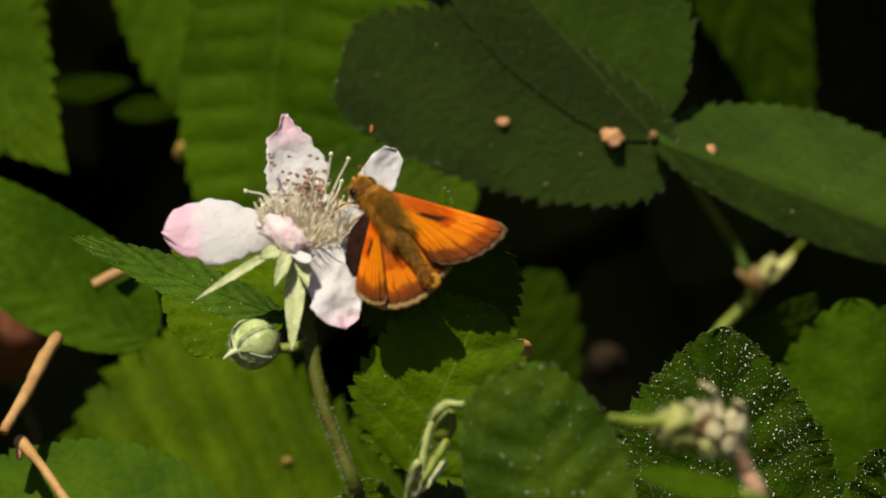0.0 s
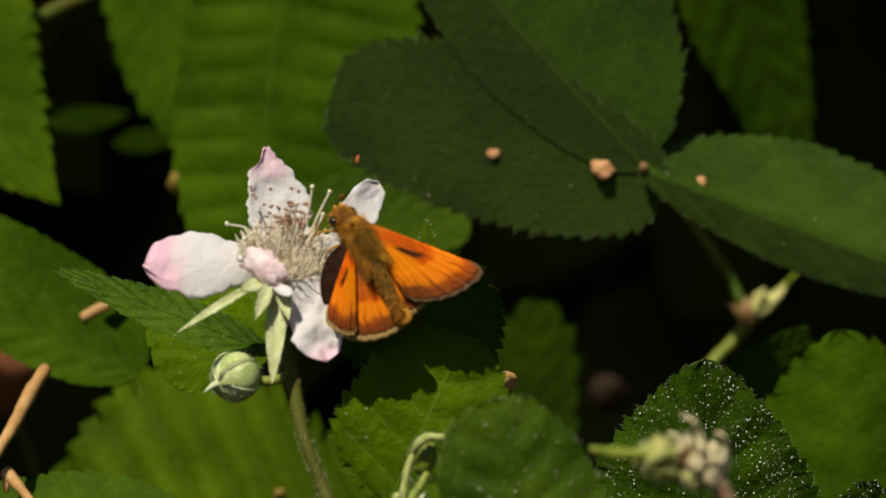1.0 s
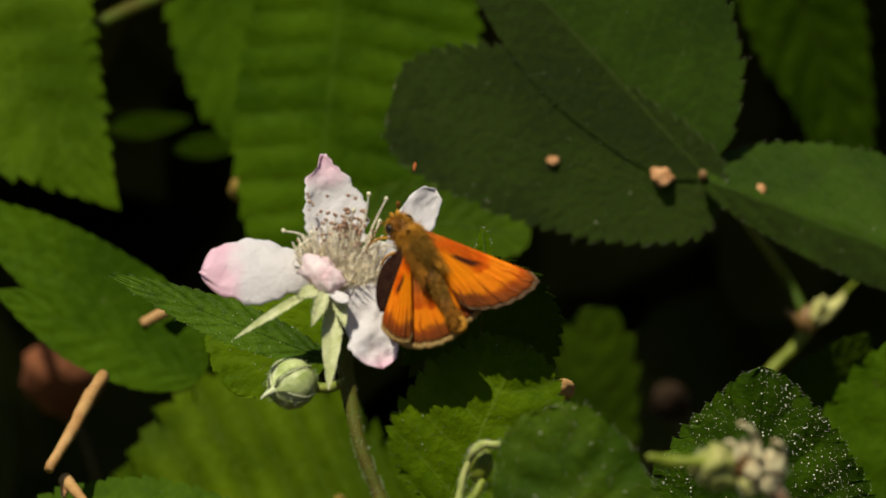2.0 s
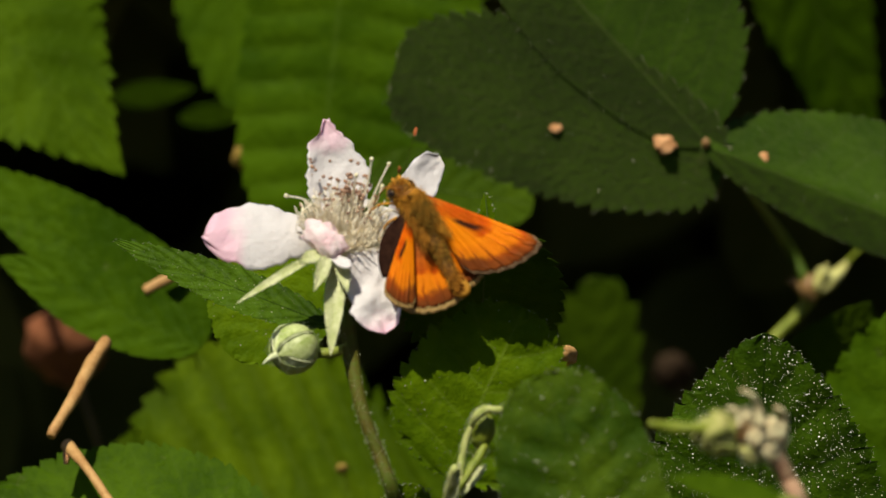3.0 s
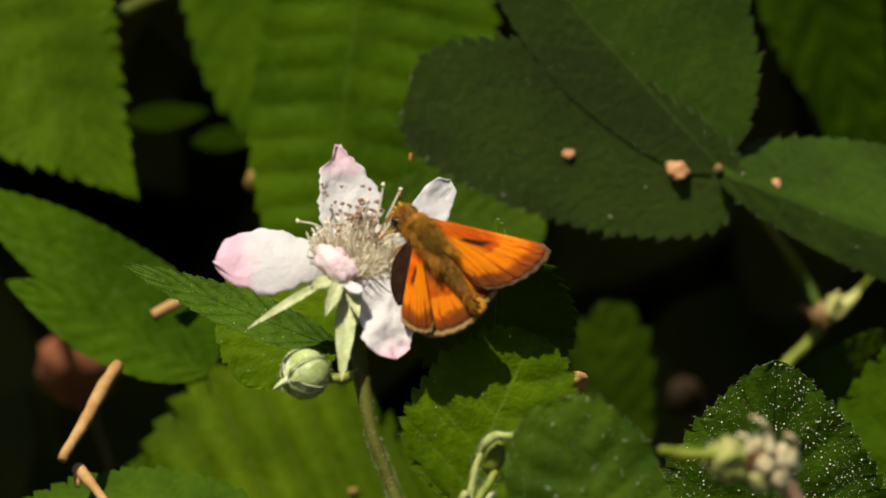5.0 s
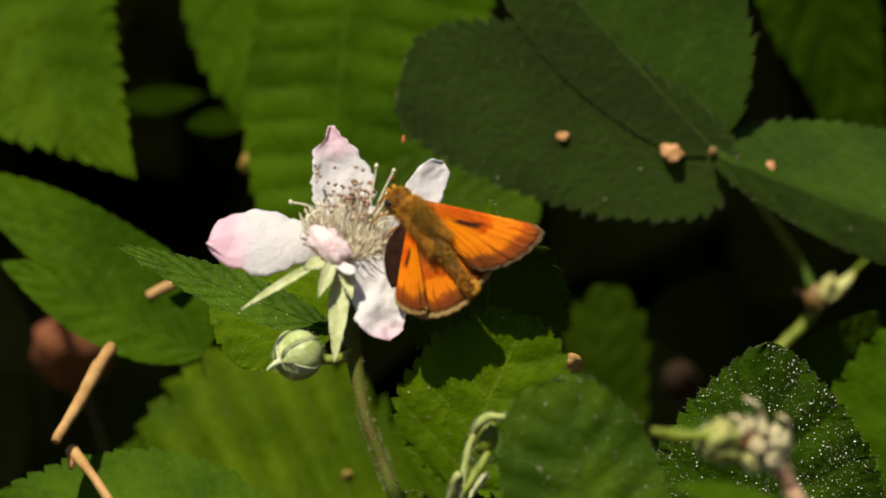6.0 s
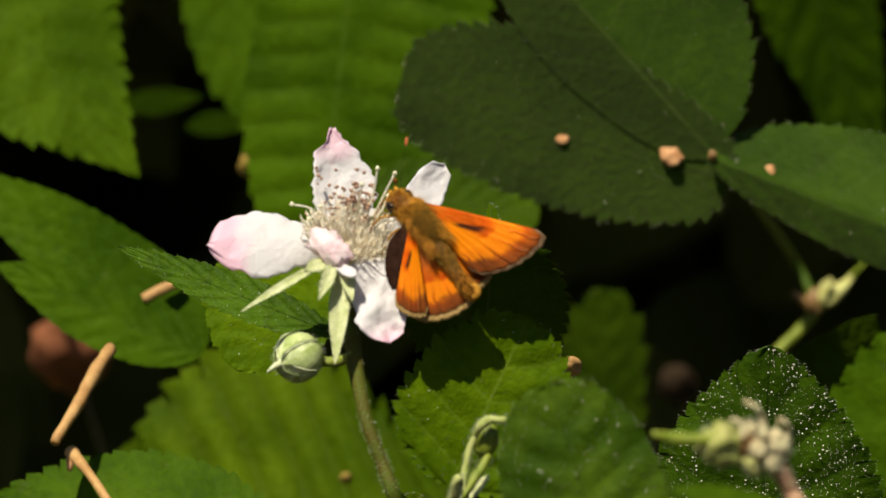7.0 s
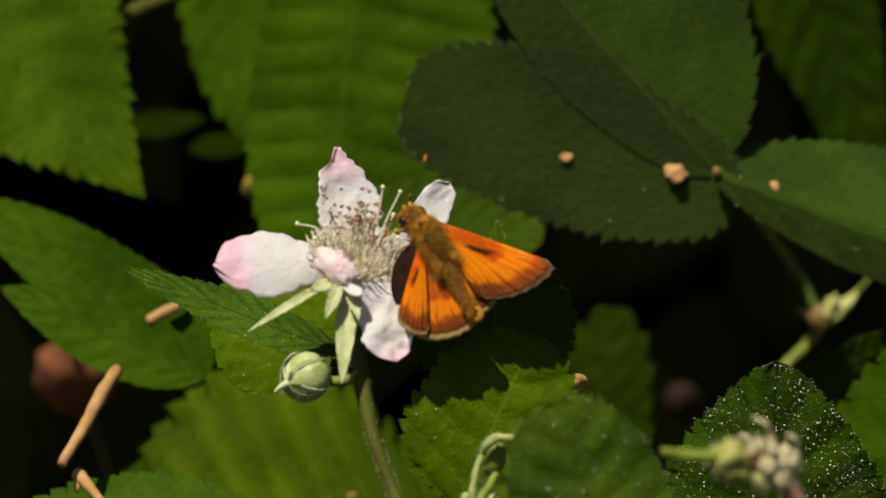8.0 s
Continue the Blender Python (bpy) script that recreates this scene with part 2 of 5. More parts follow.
def wing_material(name, brand, count=5.0):
    """Tawny skipper wing: radial veins, a dark border, a dark streak and paler spots."""
    n = Nodes(name)
    r, a = n.uv()
    f, g = n.noise(700.0, 4.0), n.noise(3500.0, 3.0)
    rr = n.math("ADD", r, n.math("MULTIPLY", n.math("SUBTRACT", f, 0.5), 0.16))
    base = n.mix(n.band(f, 0.3, 0.7), (0.68, 0.090, 0.002), (0.97, 0.205, 0.003))
    base = n.mix(n.math("MULTIPLY", n.band(n.noise(330.0, 2.0), 0.42, 0.66), 0.75), base, (0.46, 0.075, 0.003))
    wavy = n.math("ADD", a, n.math("MULTIPLY", n.math("SUBTRACT", n.noise(420.0, 2.0), 0.5), 0.16))
    veins = n.math("SUBTRACT", 1.0, n.band(n.math("ABSOLUTE", n.math("SUBTRACT", n.math("FRACT", n.math("MULTIPLY", wavy, count)), 0.5)), 0.02, 0.14))
    veins = n.math("MULTIPLY", veins, n.band(rr, 0.62, 0.86))
    c = n.mix(n.math("MULTIPLY", veins, 0.28), base, (0.16, 0.055, 0.012))
    border = n.band(n.math("ADD", rr, n.math("MULTIPLY", a, 0.16)), 0.78, 1.03)
    c = n.mix(n.math("MULTIPLY", border, 0.82), c, (0.12, 0.042, 0.014))
    cell = n.math("MULTIPLY", n.band(rr, 0.60, 0.66), n.math("SUBTRACT", 1.0, n.band(rr, 0.80, 0.88)))
    cell = n.math("MULTIPLY", cell, n.math("SUBTRACT", 1.0, veins))
    c = n.mix(n.math("MULTIPLY", cell, 0.7), c, (0.98, 0.30, 0.008))
    if brand:
        glow = n.math("MULTIPLY", n.band(n.math("ADD", r, n.math("MULTIPLY", f, 0.2)), 0.38, 0.50), n.math("SUBTRACT", 1.0, n.band(rr, 0.60, 0.74)))
        glow = n.math("MULTIPLY", glow, n.band(n.math("ADD", a, n.math("MULTIPLY", f, 0.2)), 0.40, 0.62))
        c = n.mix(n.math("MULTIPLY", glow, 0.8), c, (0.98, 0.31, 0.005))
        streak = n.math("MULTIPLY", n.band(r, 0.33, 0.42), n.math("SUBTRACT", 1.0, n.band(r, 0.53, 0.62)))
        mid = n.math("SUBTRACT", 0.80, n.math("MULTIPLY", r, 0.95))
        streak = n.math("MULTIPLY", streak, n.math("SUBTRACT", 1.0, n.band(n.math("ABSOLUTE", n.math("SUBTRACT", a, mid)), 0.03, 0.12)))
        c = n.mix(n.math("MULTIPLY", streak, 0.95), c, (0.022, 0.010, 0.006))
        root = n.math("SUBTRACT", 1.0, n.band(r, 0.08, 0.30))
        c = n.mix(n.math("MULTIPLY", root, 0.6), c, (0.30, 0.13, 0.02))
    else:
        root = n.math("SUBTRACT", 1.0, n.band(rr, 0.25, 0.7))
        c = n.mix(n.math("MULTIPLY", root, 0.7), c, (0.24, 0.10, 0.03))
    n.put(n.bsdf.inputs["Base Color"], c)
    n.bsdf.inputs["Roughness"].default_value = 0.42
    n.bsdf.inputs["Specular IOR Level"].default_value = 0.08
    n.bump(n.math("ADD", g, n.math("MULTIPLY", veins, 0.8)), 0.6, 0.00015)
    n.see_through(c, 0.25)
    return n.mat


FOREWING = wing_material("forewing_tawny", True)
FOREWING_FOLDED = wing_material("forewing_tawny_folded", True, 2.0)
HINDWING = wing_material("hindwing_tawny", False, 4.0)
FRINGE = plain("fringe_buff", (0.42, 0.25, 0.08), (0.62, 0.42, 0.16), 2500, 0.8, share=0.3)
FUR_TAWNY = plain("fur_tawny", (0.26, 0.10, 0.006), (0.42, 0.17, 0.010), 1500, 0.8)
FRINGE_DARK = plain("fringe_grey_brown", (0.16, 0.09, 0.045), (0.26, 0.16, 0.08), 2500, 0.8, share=0.3)
FUR = plain("fur_olive", (0.16, 0.090, 0.006), (0.31, 0.140, 0.010), 1500, 0.8)
FUR_GOLD = plain("fur_gold", (0.42, 0.18, 0.012), (0.62, 0.30, 0.03), 1500, 0.7, share=0.2)
BODY = plain("body_olive_brown", (0.11, 0.05, 0.010), (0.26, 0.105, 0.015), 1500, 0.7, 0.6)
WING_UNDER = plain("wing_edge_brown", (0.016, 0.007, 0.005), (0.040, 0.018, 0.011), 900, 1.0, spec=0.0)
EYE_DARK = plain("eye_dark", (0.006, 0.005, 0.004), (0.015, 0.010, 0.008), 2000, 0.15, 0.1)
CLUB = plain("antenna_club_rust", (0.26, 0.06, 0.015), (0.40, 0.11, 0.02), 2500, 0.6)


# ---- mesh helpers ----
def part(name, bm, material, parent=None, label="", smooth=True):
    """Links a bmesh, given in world space, as one object; under a parent it keeps its place."""
    me = bpy.data.meshes.new(name)
    bm.to_mesh(me)
    bm.free()
    me.materials.append(material)
    if smooth:
        for p in me.polygons:
            p.use_smooth = True
    ob = new(name, me)
    if parent is not None:
        ob.parent = parent
        up = parent
        base = Matrix.Identity(4)
        while up is not None:
            base = up.matrix_basis @ base
            up = up.parent
        me.transform(base.inverted())
    if label:
        tagged(ob, label)
    return ob


def thing(name, place, label, category, group="", turn=None):
    e = new(name)
    e.empty_display_size = 0.005
    e.matrix_basis = Matrix.Translation(place) @ (turn.to_4x4() if turn else Matrix.Identity(4))
    return tagged(e, label, category, group)


def frame_of(base, tip, facing):
    """Axes of a sheet: x across, y from base to tip, z the side that faces."""
    y = (tip - base).normalized()
    z = (facing - y * facing.dot(y)).normalized()
    x = y.cross(z)
    m = Matrix((x, y, z)).transposed().to_4x4()
    m.translation = base
    return m


def smooth_path(points, steps):
    """Catmull-Rom through the points."""
    p = [points[0] * 2 - points[1], *points, points[-1] * 2 - points[-2]]
    out = []
    for i in range(1, len(p) - 2):
        for k in range(steps):
            t = k / steps
            out.append(0.5 * (2 * p[i] + (p[i + 1] - p[i - 1]) * t + (2 * p[i - 1] - 5 * p[i] + 4 * p[i + 1] - p[i + 2]) * t * t
                              + (3 * p[i] - p[i - 1] - 3 * p[i + 1] + p[i + 2]) * t ** 3))
    out.append(points[-1].copy())
    return out


def tube(bm, points, radii, sides=8, steps=6):
    """A tapered round stem along a smooth path; radii in metres, one for each point."""
    path = smooth_path([Vector(p) for p in points], steps)
    n = len(path)
    side = None
    rings = []
    for i, c in enumerate(path):
        d = (path[min(i + 1, n - 1)] - path[max(i - 1, 0)]).normalized()
        if side is None:
            side = d.orthogonal().normalized()
        side = (side - d * side.dot(d)).normalized()
        up = d.cross(side)
        f = i / (n - 1) * (len(radii) - 1)
        k = min(int(f), len(radii) - 2)
        r = radii[k] + (radii[k + 1] - radii[k]) * (f - k)
        rings.append([bm.verts.new(c + (side * math.cos(a) + up * math.sin(a)) * r) for a in (2 * math.pi * j / sides for j in range(sides))])
    for a, b in zip(rings, rings[1:]):
        for j in range(sides):
            bm.faces.new((a[j], a[(j + 1) % sides], b[(j + 1) % sides], b[j]))
    bm.faces.new(rings[0][::-1])
    bm.faces.new(rings[-1])
    return path


def ball(bm, m, subdivisions=2, rough=0.0, scale=1.0):
    """A ball shaped by the matrix m, its surface roughened."""
    made = bmesh.ops.create_icosphere(bm, subdivisions=subdivisions, radius=1.0)["verts"]
    for v in made:
        if rough:
            v.co *= 1 + rough * (noise.noise(v.co * scale + m.translation * 999))
        v.co = m @ v.co
    return made


T = (1 + 5 ** 0.5) / 2
ICO = [Vector(v).normalized() for v in ((-1, T, 0), (1, T, 0), (-1, -T, 0), (1, -T, 0), (0, -1, T), (0, 1, T), (0, -1, -T), (0, 1, -T), (T, 0, -1), (T, 0, 1), (-T, 0, -1), (-T, 0, 1))]
ICO_FACES = ((0, 11, 5), (0, 5, 1), (0, 1, 7), (0, 7, 10), (0, 10, 11), (1, 5, 9), (5, 11, 4), (11, 10, 2), (10, 7, 6), (7, 1, 8),
             (3, 9, 4), (3, 4, 2), (3, 2, 6), (3, 6, 8), (3, 8, 9), (4, 9, 5), (2, 4, 11), (6, 2, 10), (8, 6, 7), (9, 8, 1))


def bead(bm, place, radius):
    """A small ball of twenty faces."""
    v = [bm.verts.new(place + q * radius) for q in ICO]
    for f in ICO_FACES:
        bm.faces.new([v[i] for i in f])


def hairs(bm, spots, length, width, rng, spread=0.5):
    """Short tapered hairs, three-sided, at (place, direction) pairs."""
    for p, d in spots:
        d = (d + Vector((rng.gauss(0, spread), rng.gauss(0, spread), rng.gauss(0, spread)))).normalized()
        l = length * rng.uniform(0.5, 1.3)
        s = d.orthogonal().normalized() * width
        u = d.cross(s)
        a = [bm.verts.new(p + q) for q in (s, -s * 0.5 + u * 0.87, -s * 0.5 - u * 0.87)]
        t = bm.verts.new(p + d * l)
        for i in range(3):
            bm.faces.new((a[i], a[(i + 1) % 3], t))


# ---- leaves ----
def blade(base, tip, facing, width, fold=0.0, arch=0.0, teeth=22, tooth=0.035, veins=8, pleat=0.02, widest=0.42, curl=0.0,
          twist=0.0, cord=0.0, cord_other=1.0, rough=0.01, seed=1, across=9, blunt=0.8, fold_other=None, ratio=1.0, slope=0.20, other_teeth=1.0):
    """A toothed leaf blade as a bmesh in world space, thick as paper card, with its midrib line and surface spots."""
    m = frame_of(base, tip, facing)
    length = (tip - base).length
    rng = random.Random(seed)
    off = Vector((rng.uniform(0, 50), rng.uniform(0, 50), rng.uniform(0, 50)))
    power = math.log(0.5) / math.log(widest)
    rows = teeth * 7
    us = [i / across for i in range(-across, across + 1)]
    thick = 0.00010
    big = [1 + rng.uniform(-0.35, 0.35) for _ in range(teeth + 2)]
    bm = bmesh.new()
    uv = bm.loops.layers.uv.new("UVMap")
    grid, mid = [], []

    def half_at(s):
        return width / 2 * max(math.sin(math.pi * min(s, 1.0) ** power), 0.0) ** blunt * (1 - 0.12 * s) + width * 0.004

    # steps that are even along the margin, so that a blunt end is toothed too
    fine = [i / 800 for i in range(801)]
    run = [0.0]
    for p, q in zip(fine, fine[1:]):
        run.append(run[-1] + math.hypot(half_at(q) - half_at(p), (q - p) * length))
    steps = np.interp(np.linspace(0, run[-1], rows + 1), run, fine).tolist()

    def shape(u, i):
        s = steps[i]
        au = abs(u)
        half = half_at(s) * (1 + 0.045 * noise.noise(Vector((s * 6, 3.3 if u > 0 else 7.7, seed * 1.37))))
        lo, hi = max(s - 0.004, 0.0), min(s + 0.004, 1.0)
        dy, dh = (hi - lo) * length, half_at(hi) - half_at(lo)
        k = i / rows * teeth + (0.3 if u > 0 else 0.0)
        saw = (k % 1.0) * big[int(k)] + 0.4 * ((k * 3) % 1.0)
        edge = tooth * (other_teeth if u < 0 else 1.0) * width * (saw - 0.5) * au ** 14 * min(1.0, half / (0.15 * width)) / math.hypot(dy, dh)
        x = math.copysign(au * half + edge * dy, u) * (ratio if u > 0 else 1.0) if u else 0.0
        y = s * length - edge * dh - (cord if u < 0 else cord * cord_other) * length * au ** 1.5 * (1 - s) ** 4
        fd = fold if (u >= 0 or fold_other is None) else fold_other
        ribs = abs(math.sin(math.pi * (veins * (s - slope * au) + 0.5)))
        z = fd * abs(x) + pleat * width * (ribs - 0.6) * min(1.0, 3 * au) * (1 - 0.55 * au)
        z -= arch * length * s * s
        z -= curl * width * au ** 3
        z += rough * width * noise.noise(Vector((x, y, 0)) * (5.0 / width) + off) * (0.4 + au)
        x2 = x * math.cos(twist * s) - z * math.sin(twist * s)
        z2 = x * math.sin(twist * s) + z * math.cos(twist * s)
        return Vector((x2, y, z2))

    for i in range(rows + 1):
        grid.append([shape(u, i) for u in us])
        mid.append(m @ shape(0.0, i))
    top = [[bm.verts.new(m @ p) for p in row] for row in grid]
    low = [[bm.verts.new(m @ (p - Vector((0, 0, thick)))) for p in row] for row in grid]

    def quad(vs, co):
        f = bm.faces.new(vs)
        for l, c in zip(f.loops, co):
            l[uv].uv = c

    w = len(us)
    for i in range(rows):
        for j in range(w - 1):
            c = [(us[j], steps[i]), (us[j + 1], steps[i]), (us[j + 1], steps[i + 1]), (us[j], steps[i + 1])]
            quad((top[i][j], top[i][j + 1], top[i + 1][j + 1], top[i + 1][j]), c)
            quad((low[i + 1][j], low[i + 1][j + 1], low[i][j + 1], low[i][j]), [c[3], c[2], c[1], c[0]])
    rim = {j: [(bm.verts.new(p[j].co), bm.verts.new(q[j].co)) for p, q in zip(top, low)] for j in (0, w - 1)}
    for i in range(rows):
        for j in (0, w - 1):
            a, b = (i, i + 1) if j else (i + 1, i)
            quad((rim[j][b][0], rim[j][a][0], rim[j][a][1], rim[j][b][1]), [(us[j], steps[b]), (us[j], steps[a]), (us[j], steps[a]), (us[j], steps[b])])
    normal = m.to_3x3() @ Vector((0, 0, 1))
    return bm, mid, top, normal


def leaf(label, base, tip, facing, width, material, name="bramble_leaf", group="bramble leaves", hair=0, edge_hair=0, petiole=None, hair_size=0.0009, glints=0, glint_size=1.0,
         midrib=True, parent=None, **kw):
    """One leaf: blade, raised midrib, stalk and hairs."""
    seed = kw.get("seed", 1)
    rng = random.Random(seed + 100)
    root = parent or thing(name, base, label, "leaf", group)
    bm, mid, top, normal = blade(base, tip, facing, width, **kw)
    spots = []
    w = len(top[0])
    rows = range(2, len(top) - 2)
    area = [(mid[i + 1] - mid[i]).length * (top[i][-1].co - top[i][0].co).length for i in rows]
    for _ in range(hair):
        i, j = rng.choices(rows, area)[0], rng.randrange(0, w)
        i2, j2 = i + 1, min(j + 1, w - 1)
        p = top[i][j].co.lerp(top[i2][j2].co, rng.random()).lerp(top[i2][j].co, rng.random() * 0.5)
        spots.append((p, normal))
    for _ in range(edge_hair):
        j = rng.choice((0, w - 1))
        i = rng.randrange(4, len(top) - 1)
        p = top[i][j].co.copy()
        spots.append((p, (p - mid[i]).normalized() * 0.8 + normal * 0.5))
    top_points = [[v.co.copy() for v in row] for row in top] if glints else []
    sheet = part("blade" if parent is None else "leaflet", bm, material, root)
    bm = bmesh.new()
    pick = mid[:: max(1, len(mid) // 14)]
    tube(bm, [p + normal * (0.00005 if midrib else -0.00004) for p in pick], [0.00018, 0.00010, 0.00005] if midrib else [0.00010, 0.00007, 0.00003], 6, 2)
    part("midrib", bm, RIB if midrib else material, root)
    if petiole:
        bm = bmesh.new()
        tube(bm, [base + normal * -0.0003, *petiole], [0.0007, 0.0008, 0.0011], 8, 6)
        part("petiole", bm, STEM, root)
    # tiny pale beads added as painted highlights, where the hairs glint
    if glints:
        bm = bmesh.new()
        for _ in range(glints):
            i, j = rng.choices(rows, area)[0], rng.randrange(0, w - 1)
            p = top_points[i][j].lerp(top_points[i + 1][j + 1], rng.random()) + normal * hair_size * 0.5
            if noise.noise(p * 260) < rng.uniform(-0.5, 0.25):
                continue
            r = rng.uniform(0.00002, 0.00005) if rng.random() < 0.8 else rng.uniform(0.00005, 0.00012)
            bead(bm, p, r * glint_size)
        tagged(part("glint_beads", bm, GLINT_BEAD, root, "tiny pale beads standing in for glints on the hairs"), kind="stuff")
    if spots:
        bm = bmesh.new()
        hairs(bm, spots, hair_size, hair_size * 0.075, rng)
        tagged(part("hairs", bm, HAIR, root, "fine clear glinting hairs", smooth=False), kind="stuff")
    return root if parent is None else sheet


# ---- ground and thicket ----
def ground():
    bm = bmesh.new()
    rings = [0.0, 0.15, 0.3, 0.5, 0.8, 1.2, 1.8, 3, 5, 9, 20, 60, 200]
    sides = 48
    prev = None
    for r in rings:
        ring = []
        for j in range(sides):
            a = 2 * math.pi * j / sides
            p = Vector((r * math.cos(a), r * math.sin(a), 0))
            p.z = 0.03 * noise.noise(p * 3) * min(1, r * 4) + 0.008 * noise.noise(p * 17)
            ring.append(bm.verts.new(p))
        if prev:
            for j in range(sides):
                bm.faces.new((prev[j], ring[j], ring[(j + 1) % sides], prev[(j + 1) % sides]))
        prev = ring
    bmesh.ops.remove_doubles(bm, verts=bm.verts, dist=0.0005)
    tagged(part("ground", bm, SOIL), "dark bare soil under the bramble thicket", "ground", kind="structure")


def simple_leaf(verts, faces, base, y, z, length, width):
    """A small folded leaf of ten corners, for the mass of the thicket."""
    x = y.cross(z)
    k = len(verts)
    for s, w in ((0.0, 0.02), (0.2, 0.38), (0.45, 0.5), (0.75, 0.3), (1.0, 0.01)):
        c = base + y * (length * s) - z * (length * 0.18 * s * s)
        verts.append(c + x * (width * w) + z * (width * w * 0.25))
        verts.append(c)
        verts.append(c - x * (width * w) + z * (width * w * 0.25))
    for i in range(4):
        a = k + 3 * i
        faces.append((a, a + 1, a + 4, a + 3))
        faces.append((a + 1, a + 2, a + 5, a + 4))


def thicket():
    """The shaded mass of bramble leaves behind and below the lit ones, an unseen canopy added over it for shade, and
    the hedge round the clearing.
    """
    rng = random.Random(5)
    verts, faces = [], []

    def put(p, lean, size):
        z = (lean + Vector((rng.gauss(0, 0.45), rng.gauss(0, 0.45), rng.gauss(0, 0.45)))).normalized()
        y = Vector((rng.gauss(0, 1), rng.gauss(0, 1), rng.gauss(-0.35, 0.7)))
        y = (y - z * y.dot(z)).normalized()
        l = rng.uniform(0.6, 1.15) * size
        simple_leaf(verts, faces, p, y, z, l, l * 0.72)

    toward = way(0, 0, -1) + Vector((0, 0, 0.5))
    for _ in range(2300):                                   # the dark wall of leaves behind
        p = at(rng.uniform(-190, 190), rng.uniform(-190, 110), rng.uniform(390, 700))
        if p.z > 0.03:
            put(p, toward, 0.06)
    for _ in range(4600):                                   # unseen canopy added above the view to block the sun, thinning to its edges
        x, y, d = rng.gauss(0, 170), 62 + abs(rng.gauss(0, 75)), 250 + abs(rng.gauss(0, 260))
        put(at(max(-420, min(420, x)), min(y, 260), min(d, 1100)), toward, 0.06)
    for _ in range(3400):                                   # the foot of the bush, down to the ground
        x, y = rng.gauss(0.0, 0.22), rng.gauss(0.16, 0.20)
        p = Vector((x, y, rng.uniform(0.02, 0.46 - 0.5 * min(0.8, x * x * 3))))
        if p.z > 0.01:
            put(p, Vector((x * 2, -0.4, 0.8)), 0.06)
    for _ in range(9000):                                   # the hedge round the clearing, uneven in depth and height
        a = rng.uniform(0, 2 * math.pi)
        q = Vector((math.cos(a), math.sin(a), 0))
        r = 2.1 + 0.9 * noise.noise(q * 2.3) + abs(rng.gauss(0, 0.35))
        top = 1.7 + 0.9 * noise.noise(q * 3.1 + Vector((5, 0, 0)))
        put(q * max(r, 1.65) + Vector((0, 0, rng.uniform(0.03, top))), Vector((-q.x, -q.y, 0.4)), 0.12)
    me = bpy.data.meshes.new("bramble_thicket")
    me.from_pydata(verts, [], faces)
    me.materials.append(THICKET)
    for p in me.polygons:
        p.use_smooth = True
    tagged(new("bramble_thicket", me), "dense shaded bramble foliage all round the clearing", "foliage", kind="stuff")


# ---- bramble leaves ----
CAM = way(0, 0, -1)


